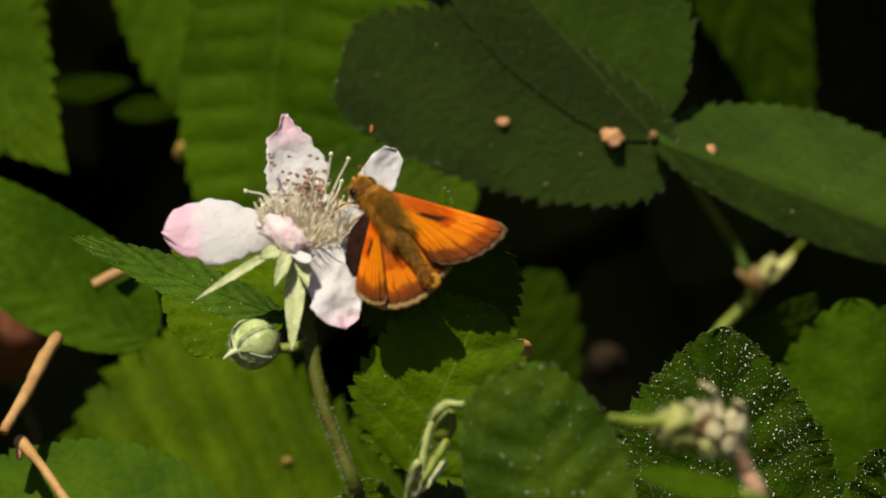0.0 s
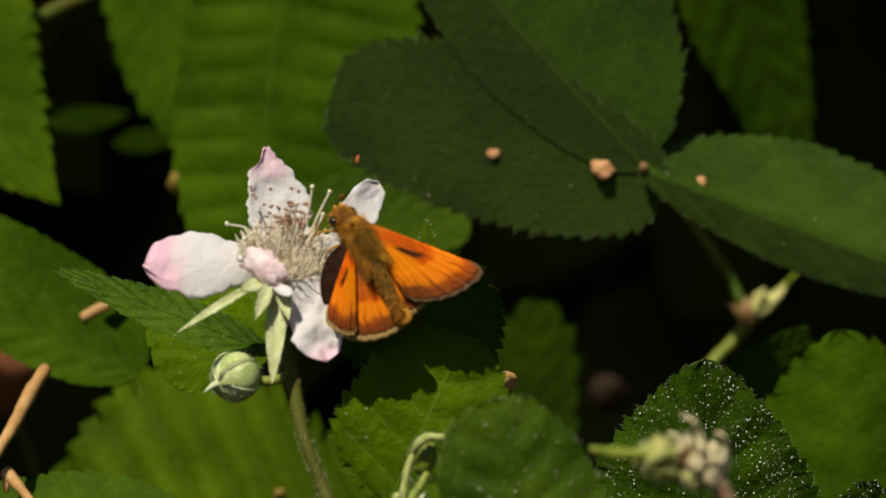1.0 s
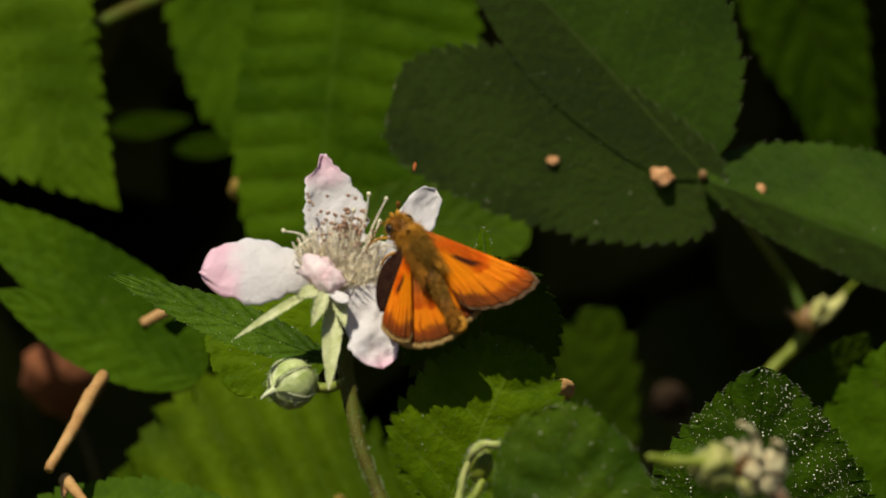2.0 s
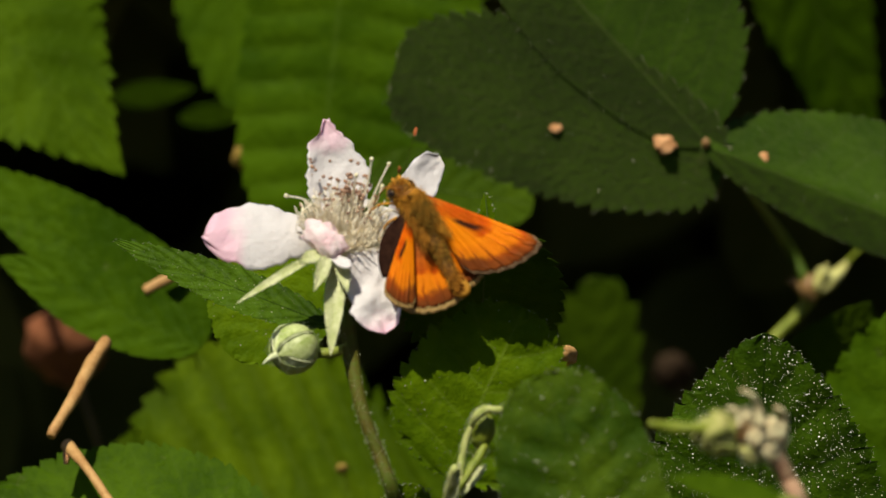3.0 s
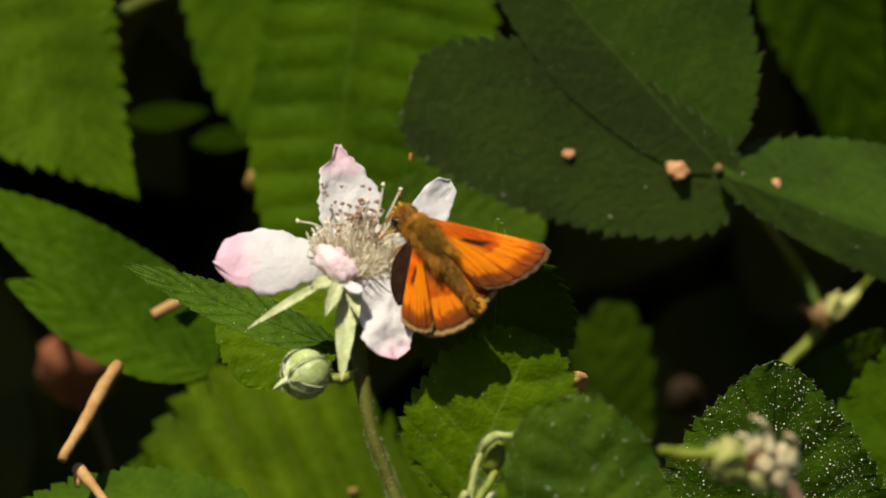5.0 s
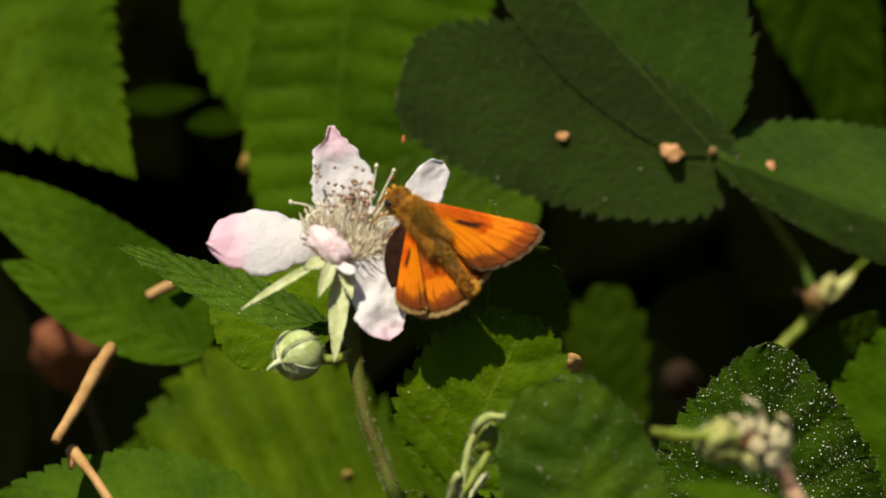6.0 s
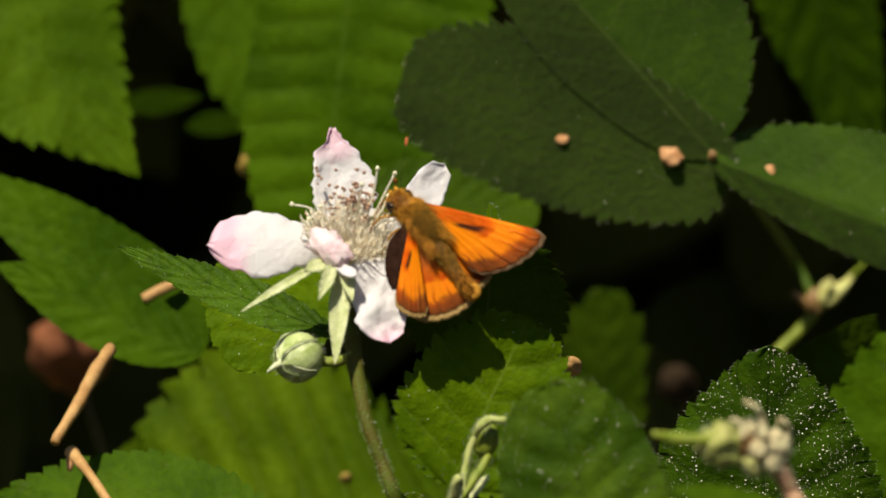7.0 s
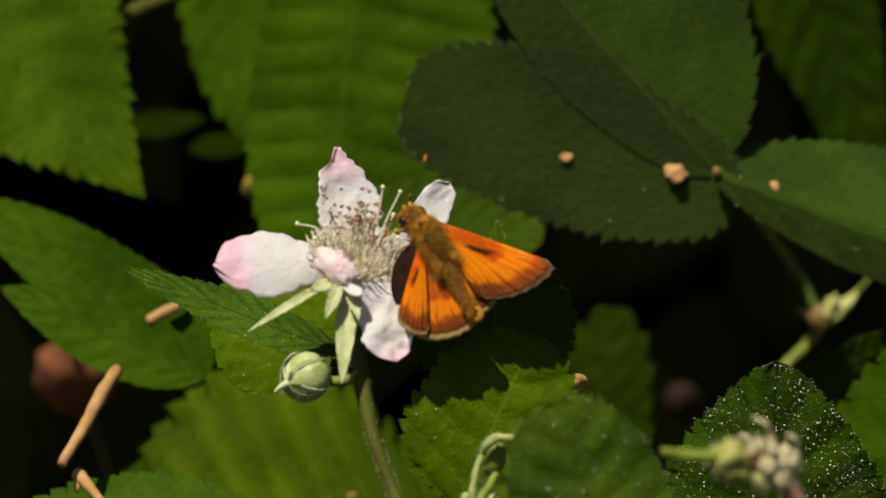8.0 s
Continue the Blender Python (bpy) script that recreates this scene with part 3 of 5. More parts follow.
def leaves():
    # three-part leaf: the broad end leaflet and one side leaflet meet at the joint
    root = thing("compound_leaf", at(31.55, 13.44, 118), "broad dark toothed bramble leaf, folded, with tan crumbs", "leaf")
    flat = way(-0.25, -0.47, -1)                            # the shaded halves lie in one sloping plane
    joint = at(31.55, 13.57, 118)

    def lying(x, y, lift):
        ray = at(x, y) - EYE
        return EYE + ray * ((joint + flat * lift - EYE).dot(flat) / ray.dot(flat))

    upper = leaf("", lying(31.50, 13.70, 0.00006), lying(2.60, 45.40, 0.00006), flat, 0.0190, LEAF_MATT, parent=root, midrib=False, fold=-0.60, fold_other=0.0, ratio=1.85, other_teeth=0.2, across=14, teeth=24, tooth=0.030, veins=7,
                 pleat=0.001, rough=0.001, widest=0.50, seed=3, edge_hair=60, hair=40, hair_size=0.0004, blunt=0.50)
    big = leaf("", lying(30.40, 11.00, -0.00012), lying(-5.60, 22.20, -0.00012), flat, 0.0234, LEAF_MATT, parent=root, midrib=False, fold=0.0, fold_other=0.0, ratio=1.20, across=14, teeth=26, tooth=0.042, veins=7,
               pleat=0.001, rough=0.001, widest=0.56, seed=33, edge_hair=120, hair=60, hair_size=0.0004, blunt=0.27, cord=0.08, glints=60, glint_size=0.9)
    side = leaf("", at(32.00, 13.00, 117), at(73.00, -2.60, 124), way(0.2, 0.15, -1), 0.0275, LEAF_MATT, parent=root, midrib=False, fold=-0.62, fold_other=-0.45, ratio=0.36, teeth=26, tooth=0.022, veins=8, pleat=0.010, widest=0.50,
                seed=4, edge_hair=80, hair=40, hair_size=0.0004, blunt=0.60, cord=0.03, glints=60, glint_size=0.9)
    bm = bmesh.new()
    tube(bm, [at(31.55, 13.57, 119), at(35.29, 9.43, 150), at(40.24, 2.74, 196), at(43.58, -3.28, 201)], [0.0005, 0.0005, 0.0007, 0.0009], 8, 6)
    part("petiole", bm, RIB, root)
    bm = bmesh.new()
    ball(bm, Matrix.Translation(at(31.40, 13.70, 116.6)) @ Matrix.Diagonal((0.0006, 0.0004, 0.0008, 1)), 2, 0.3, 2)
    part("joint", bm, STEM_RED, root, "small reddish joint")
    crumbs((upper, big), (side,))
    leaf("large green bramble leaf with straight side veins", at(-9.63, 51.54, 160), at(-15.51, -0.60, 165), way(-0.15, 0.30, -1), 0.0460, LEAF_STRAIGHT, ratio=0.62, midrib=False, teeth=26, veins=13, tooth=0.03, slope=0.04,
         pleat=0.011, seed=5, fold=-0.12, widest=0.58, blunt=0.42, petiole=[at(-8.29, 57.55, 175), at(-5.61, 66.91, 220)])
    leaf("green bramble leaf half hidden beneath another", at(-8.29, 9.43, 152), at(10.96, 6.42, 155), way(0, 0.3, -1), 0.012, LEAF_DEEP, teeth=14, seed=6, blunt=0.4)
    leaf("pale yellow-green bramble leaf hanging down", at(-27.34, 51.54, 208), at(-23.80, 17.58, 208), way(-0.2, 0.4, -1), 0.0176, LEAF, midrib=False, teeth=12, tooth=0.07, seed=7, blunt=0.6, widest=0.5, petiole=[at(-27.54, 54.88, 210), at(-27.01, 60.23, 216), at(-24.33, 69.59, 240)])
    hanging = leaf("pale green pointed bramble leaf hanging down", at(-65.84, 43.92, 164), at(-37.37, 9.89, 160), way(-0.1, 0.5, -1), 0.0430, LEAF_PALE, midrib=False, teeth=26, tooth=0.028, seed=8, veins=9, widest=0.27, blunt=1.05,
         fold=-0.1, pleat=0.02, petiole=[at(-67.78, 47.53, 166), at(-69.79, 53.54, 180), at(-69.12, 62.90, 220)])
    narrow = leaf("narrow green bramble leaf in the sun behind a twig", at(-28.00, -9.90, 118), at(-57.00, 10.80, 126), way(0.1, -0.10, -1), 0.0105, LEAF, midrib=False, teeth=20, tooth=0.02, seed=9, fold=0.05, ratio=1.5, widest=0.38,
         veins=8, blunt=0.6)
    pointed = leaf("green pointed bramble leaf with a pale midrib", at(-28.40, -10.40, 115), at(-52.60, 0.30, 122), way(0.1, -0.05, -1), 0.0104, LEAF, teeth=16, tooth=0.02, seed=29, fold=0.0, veins=8,
         blunt=0.8, midrib=False)
    leaf("small dark toothed leaf with glinting hairs behind the sepals", at(-12.97, -7.69, 10), at(-38.84, 2.47, 26), way(0.0, 0.15, -1), 0.0054, LEAF_HAIRY, midrib=False, teeth=18, tooth=0.05, seed=10,
         veins=9, pleat=0.04, edge_hair=90, hair=120, hair_size=0.0003, glints=120, glint_size=0.6)
    bright = leaf("small bright green leaf below the flower", at(-15.98, 2.74, 62), at(-24.33, -11.83, 60), way(0.1, 0.3, -1), 0.0175, LEAF_YOUNG, teeth=10, seed=11, blunt=0.55, widest=0.5, midrib=False, glints=24, glint_size=1.4)
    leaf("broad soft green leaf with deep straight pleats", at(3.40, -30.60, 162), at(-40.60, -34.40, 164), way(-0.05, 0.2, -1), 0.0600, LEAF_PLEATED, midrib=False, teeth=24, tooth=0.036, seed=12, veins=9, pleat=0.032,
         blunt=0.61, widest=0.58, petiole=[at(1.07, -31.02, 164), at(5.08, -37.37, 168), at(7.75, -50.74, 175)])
    leaf("green bramble leaf with a dry stalk lying on it", at(-16.44, -35.76, 66), at(-53.68, -27.67, 76), way(0.0, 0.5, -1), 0.0255, LEAF, teeth=22, tooth=0.03, seed=13, midrib=False, blunt=0.74, widest=0.5, petiole=[at(-13.64, -38.70, 70), at(-9.63, -45.39, 80), at(-8.29, -57.42, 90)])
    leaf("heart-shaped young bramble leaf, lit near its base", at(0.60, -25.60, -1.2), at(9.80, -5.60, -1.0), way(0.16, 0.12, -1), 0.0214, LEAF_HEART, midrib=False, teeth=18, tooth=0.045, seed=14, rough=0.006,
         veins=5, pleat=0.03, widest=0.45, blunt=0.45, edge_hair=160, hair=150, hair_size=0.0003, fold=0.04, glints=60, glint_size=0.8)
    leaf("dark shaded bramble leaf hanging by the butterfly", at(5.48, 4.61, 6), at(4.40, -13.97, 26), way(0.05, -1.3, -1), 0.0205, LEAF_DEEP, teeth=18, tooth=0.05, seed=34,
         veins=6, pleat=0.03, widest=0.52, blunt=0.5)
    leaf("tiny bright green leaf tip", at(5.61, 3.74, 13), at(5.21, 8.09, 13), way(-0.05, 0.3, -1), 0.0018, LEAF_YOUNG, teeth=6, tooth=0.08, seed=35, edge_hair=20, hair_size=0.0005)
    leaf("dull green bramble leaf with tiny bright hairs", at(21.26, -41.71, -44), at(12.30, -13.30, -44), way(-0.05, 0.0, -1), 0.0197, LEAF_DULL, midrib=False, teeth=20, tooth=0.02, seed=15, veins=7,
         pleat=0.03, blunt=0.34, widest=0.51, hair=200, edge_hair=160, hair_size=0.0004, glints=330, glint_size=1.0, petiole=[at(22.33, -44.72, -44), at(23.13, -50.74, -34), at(23.13, -64.10, 0)])
    leaf("dark green bramble leaf covered with glinting hairs", at(37.10, -41.51, 26), at(38.37, -8.66, 20), way(0.12, -0.18, -1), 0.0322, LEAF_HAIRY, midrib=False, teeth=26, tooth=0.028, seed=16, veins=6,
         pleat=0.020, blunt=0.71, widest=0.37, hair=500, edge_hair=260, hair_size=0.0004, fold=-0.1, glints=3600, glint_size=1.0, petiole=[at(36.83, -44.72, 27), at(36.16, -50.74, 34), at(34.49, -64.10, 56)])
    leaf("dark hairy bramble leaf", at(60.56, -40.71, 30), at(56.68, -23.20, 22), way(0.10, -0.3, -1), 0.0123, LEAF_HAIRY, teeth=10, tooth=0.05, seed=26, veins=6,
         pleat=0.05, blunt=0.6, widest=0.45, hair=160, edge_hair=120, hair_size=0.0006, fold=-0.1, glints=400, petiole=[at(61.23, -45.39, 31), at(60.56, -52.07, 36), at(54.55, -64.10, 58)])
    leaf("dim green toothed bramble leaf", at(17.78, -30.68, 236), at(18.85, -2.34, 222), way(0, 0.1, -1), 0.0136, LEAF_DEEP, midrib=False, teeth=9, tooth=0.12, seed=17, blunt=0.35, widest=0.6, petiole=[at(17.65, -34.69, 235), at(17.11, -42.71, 238), at(15.78, -57.42, 240)])
    leaf("broad smooth green bramble leaf", at(59.20, -43.65, 112), at(54.40, -5.60, 110), way(-0.1, 0.0, -1), 0.0330, LEAF, midrib=False, teeth=18, seed=18, veins=7, blunt=0.68, widest=0.52, petiole=[at(61.56, -47.39, 112), at(61.56, -54.08, 114), at(59.22, -64.10, 120)])
    leaf("small dim green leaf under a stalk", at(41.18, -17.98, 154), at(50.87, -5.28, 146), way(0.2, -0.40, -1), 0.0130, LEAF_DEEP, teeth=10, seed=19, midrib=False)
    leaf("dark green toothed bramble leaf hanging down", at(38.17, 49.33, 214), at(50.00, 12.83, 236), way(0.1, -0.1, -1), 0.0188, LEAF, teeth=14, tooth=0.05, seed=20, blunt=0.53, widest=0.3, petiole=[at(37.17, 53.54, 206), at(36.50, 59.56, 215), at(37.17, 69.59, 250)])
    leaf("small green leaf with glinting hairs at its tip", at(-5.35, -38.03, 8), at(-3.34, -26.40, 4), way(0.0, 0.2, -1), 0.0085, LEAF_YOUNG, teeth=12, tooth=0.05, seed=41, midrib=False,
         edge_hair=160, hair=60, hair_size=0.0006, glints=120, blunt=0.45, widest=0.5, petiole=[at(-5.61, -41.38, 9), at(-5.61, -47.39, 12), at(-4.95, -57.42, 20)])
    leaf("dim narrow bramble leaf", at(-38.70, 18.85, 262), at(-29.08, 20.12, 258), way(0, -0.5, -1), 0.0044, LEAF, teeth=10, seed=21, midrib=False)
    leaf("dim narrow bramble leaf", at(-31.02, 16.51, 262), at(-22.49, 17.31, 258), way(0, -0.5, -1), 0.0040, LEAF, teeth=10, seed=22, midrib=False)
    return hanging, (pointed, bright, narrow)


# ---- stalks, twigs and litter ----
def rod(name, points, radii, material, label, category, sides=10, rough=0.0, group="", rings=6):
    pts = [Vector(p) for p in points]
    root = thing(name, pts[0], label, category, group)
    bm = bmesh.new()
    tube(bm, pts, radii, sides, rings)
    if rough:
        for v in bm.verts:
            v.co += Vector((noise.noise(v.co * 900), noise.noise(v.co * 900 + Vector((9, 0, 0))), 0)) * rough
    part("stalk", bm, material, root)
    return root


def litter():
    rod("stalk", [at(-44.39, 30.15, 182), at(-40.37, 31.48, 180), at(-36.36, 33.36, 180), at(-31.02, 35.49, 180)], [0.0011, 0.0011], STALK, "yellow-green leaning plant stalk", "stalk")
    rod("dry_stalk", [at(-46.26, -20.79, 68), at(-43.72, -16.64, 72), at(-41.38, -12.30, 77), at(-39.57, -9.56, 81)], [0.0006, 0.0008, 0.0009, 0.0008], STRAW, "broken tan dry grass stalk", "stalk", rough=0.0002)
    root = rod("dry_stalk", [at(-44.25, -21.86, 72), at(-42.38, -24.00, 68), at(-40.04, -27.34, 64), at(-35.03, -34.69, 56)], [0.0009, 0.0006, 0.0006, 0.0007], STRAW, "tan dry stalk with a forked reddish end lying on a leaf", "stalk",
               rough=0.0001)
    bm = bmesh.new()
    tube(bm, [at(-43.85, -21.86, 72), at(-44.25, -22.99, 71), at(-44.39, -24.13, 71)], [0.0008, 0.0006, 0.0003], 8, 4)
    part("fork", bm, CRUMB, root)
    short = rod("dry_stalk", [at(-35.16, -3.74, 117.2), at(-33.02, -2.61, 117.3), at(-30.48, -1.47, 117.4)], [0.0007, 0.0008, 0.0006], STRAW, "short tan dry stalk resting on a leaf", "stalk", rough=0.0001)
    for p, w, mat, label in ((at(-44.52, -9.96, 240), 0.0058, DEAD, "blurred reddish-brown withered fruit"), (at(27.47, -13.60, 300), 0.0030, WITHERED_DULL, "dull brown withered scrap"),
                        (at(14.90, -11.30, 48), 0.00125, STRAW, "small tan withered bud"), (at(-23.40, 11.90, 185), 0.0016, WITHERED, "yellow-brown withered leaf scrap"), (at(-11.70, -24.80, 157), 0.0008, WITHERED, "tiny yellow-brown scrap on a pleated leaf")):
        root = thing("withered_scrap", p, label, "plant scrap")
        bm = bmesh.new()
        ball(bm, Matrix.Translation(p) @ Matrix.Rotation(0.5, 4, "X") @ Matrix.Diagonal((w, w * 0.7, w * 1.35, 1)), 3, 0.35, 2.2)
        part("scrap", bm, mat, root)
        bm = bmesh.new()
        tube(bm, [p, p + Vector((w * 0.6, 0, -w * 2)), p + Vector((w, w, -w * 4))], [w * 0.12, w * 0.1, w * 0.08], 6, 3)
        part("stub", bm, CANE, root)
    return short


def crumbs(near_joint, side):
    """Tan crumbs lying on the two leaflets."""
    bpy.context.view_layer.update()
    for sheets, aim, w, label in ((near_joint, at(26.60, 13.97, 100), 0.00132, "large tan crumb lying on a leaf"), (near_joint, at(13.64, 15.64, 100), 0.0007, "small tan crumb lying on a leaf"),
                                 (side, at(38.17, 11.97, 100), 0.0006, "tiny tan crumb lying on a leaf")):
        found = []
        for ob in sheets:
            inv = ob.matrix_world.inverted()
            hit, p, _, _ = ob.ray_cast(inv @ EYE, inv.to_3x3() @ (aim - EYE))
            if hit:
                found.append(ob.matrix_world @ p)
        p = min(found, key=lambda q: (q - EYE).length) if found else aim
        up = way(-0.25, -0.50, -1)
        bm = bmesh.new()
        ball(bm, frame_of(p, p + way(0, 1, 0), up) @ Matrix.Diagonal((w * 1.2, w * 1.1, w * 0.32, 1)), 3, 0.45, 1.8)
        tagged(part("crumb", bm, CRUMB), label, "crumb", "crumbs on the leaf")


def side_shoot():
    """The stalk with small buds to which the broad leaf is joined."""
    root = thing("side_shoot", at(43.58, -4.75, 198), "light green side shoot with small unopened buds", "shoot")
    bm = bmesh.new()
    tube(bm, [at(43.72, -4.75, 198), at(41.71, -7.15, 198), at(38.84, -10.09, 197), at(33.82, -17.31, 190), at(27.81, -30.68, 178)], [0.0009, 0.0008, 0.0008, 0.0010, 0.0012], 10, 6)
    part("stem", bm, SHOOT, root)
    bm = bmesh.new()
    tube(bm, [at(44.25, -4.28, 198), at(46.52, -1.94, 201), at(49.20, 0.74, 208), at(53.21, 4.75, 218)], [0.0007, 0.0005, 0.0003, 0.0002], 8, 5)
    part("branch", bm, SHOOT, root)
    for p, q, w, mat in ((at(44.42, -3.81, 196), at(45.42, -0.94, 195), 0.0009, BUD_YELLOW), (at(44.82, -3.94, 196), at(47.79, -0.94, 197), 0.0009, BUD_YELLOW)):
        bm = bmesh.new()
        d = q - p
        m = frame_of(p, q, CAM) @ Matrix.Translation((0, d.length / 2, 0)) @ Matrix.Diagonal((w, d.length * 0.58, w, 1))
        ball(bm, m, 3, 0.4, 2)
        part("bud", bm, mat, root)
    bm = bmesh.new()
    tube(bm, [at(43.18, -4.34, 196), at(41.98, -3.14, 195), at(41.04, -2.47, 195)], [0.0008, 0.0006, 0.0003], 8, 4)
    part("stipule", bm, STEM_RED, root)
    bm = bmesh.new()
    tube(bm, [at(43.85, -1.94, 197), at(43.58, -3.28, 197), at(43.65, -5.01, 197)], [0.0006, 0.0012, 0.0009], 10, 5)
    for v in bm.verts:
        v.co += Vector((noise.noise(v.co * 700), 0, noise.noise(v.co * 700 + Vector((5, 0, 0))))) * 0.0003
    part("knot", bm, STEM_RED, root, "reddish-brown knot")
    return root


# ---- the flower ----
def petal(base, tip, facing, width, parent, cup=0.2, crinkle=0.06, bend=0.0, seed=1, claw=0.18, widest=0.62, label="", notch=0.05, roll=0.0, blush=1.0, point=0.6, ragged=0.05):
    m = frame_of(base, tip, facing)
    length = (tip - base).length
    rng = random.Random(seed)
    off = Vector((rng.uniform(0, 50), rng.uniform(0, 50), 0))
    rows, cols = 26, 18
    power = math.log(0.5) / math.log(widest)
    bm = bmesh.new()
    uv = bm.loops.layers.uv.new("UVMap")
    layers = []
    for side in (0.00010, -0.00010):
        g = []
        for i in range(rows + 1):
            s = i / rows
            half = width / 2 * (claw * (1 - s) + max(math.sin(math.pi * min(s, 1.0) ** power), 0) ** point * (1 - claw * (1 - s)))
            half = max(half, width * 0.02)
            row = []
            for j in range(cols + 1):
                u = 2 * j / cols - 1
                p = Vector((u * half, s * length, 0))
                n1 = noise.noise(Vector((p.x, p.y, 0)) * 420 + off)
                n2 = noise.noise(Vector((p.x, p.y, 0)) * 1100 + off)
                p.x += width * ragged * (n2 + n1) * abs(u) ** 3
                p.y += length * notch * noise.noise(Vector((u * 3, seed, 0))) * s ** 4
                p.z = cup * width * (u * u * 0.5 + 0.5 * (s - 0.4) ** 2) + crinkle * width * (n1 + 0.45 * n2) * (0.3 + s) * min(1.0, half / (0.35 * width)) - bend * length * s * s
                p.z += roll * width * max(0, abs(u) - 0.5) ** 2 * 2
                row.append(bm.verts.new(m @ (p + Vector((0, 0, side)))))
            g.append(row)
        layers.append(g)
    up, dn = layers

    def quad(vs, co):
        f = bm.faces.new(vs)
        for l, c in zip(f.loops, co):
            l[uv].uv = c

    def c(i, j):
        return (2 * j / cols - 1, blush * i / rows)
    for i in range(rows):
        for j in range(cols):
            co = [c(i, j), c(i, j + 1), c(i + 1, j + 1), c(i + 1, j)]
            quad((up[i][j], up[i][j + 1], up[i + 1][j + 1], up[i + 1][j]), co)
            quad((dn[i + 1][j], dn[i + 1][j + 1], dn[i][j + 1], dn[i][j]), co[::-1])
    for i in range(rows):
        quad((up[i + 1][0], dn[i + 1][0], dn[i][0], up[i][0]), [c(i + 1, 0), c(i + 1, 0), c(i, 0), c(i, 0)])
        quad((up[i][cols], dn[i][cols], dn[i + 1][cols], up[i + 1][cols]), [c(i, cols), c(i, cols), c(i + 1, cols), c(i + 1, cols)])
    for j in range(cols):
        quad((up[rows][j], up[rows][j + 1], dn[rows][j + 1], dn[rows][j]), [c(rows, j), c(rows, j + 1), c(rows, j + 1), c(rows, j)])
    return part("petal", bm, PETAL, parent, label)


def sepal(base, tip, facing, width, parent, arch=0.1, label="", mat=None):
    bm, mid, top, normal = blade(base, tip, facing, width, tooth=0.0, pleat=0.0, teeth=4, widest=0.38, arch=arch, fold=0.25, across=4, rough=0.08)
    rng = random.Random(int(width * 1e6))
    spots = [(top[rng.randrange(1, len(top) - 1)][rng.choice((0, 8))].co.copy(), normal) for _ in range(60)]
    ob = part("sepal", bm, mat or SEPAL, parent, label)
    bm = bmesh.new()
    hairs(bm, spots, 0.0006, 0.00004, rng, 0.9)
    tagged(part("down", bm, HAIR, ob, smooth=False), kind="stuff")
    return ob


def stem_hairs(path, radius, count, rng, parent, size=0.0008):
    bm = bmesh.new()
    spots = []
    for _ in range(count):
        k = rng.randrange(1, len(path) - 1)
        d = (path[k + 1] - path[k]).normalized()
        o = Vector((rng.gauss(0, 1), rng.gauss(0, 1), rng.gauss(0, 1)))
        o = (o - d * o.dot(d)).normalized()
        spots.append((path[k].lerp(path[k + 1], rng.random()) + o * radius * 0.9, o))
    hairs(bm, spots, size, size * 0.06, rng, 0.3)
    tagged(part("hairs", bm, HAIR, parent, "fine clear hairs", smooth=False), kind="stuff")


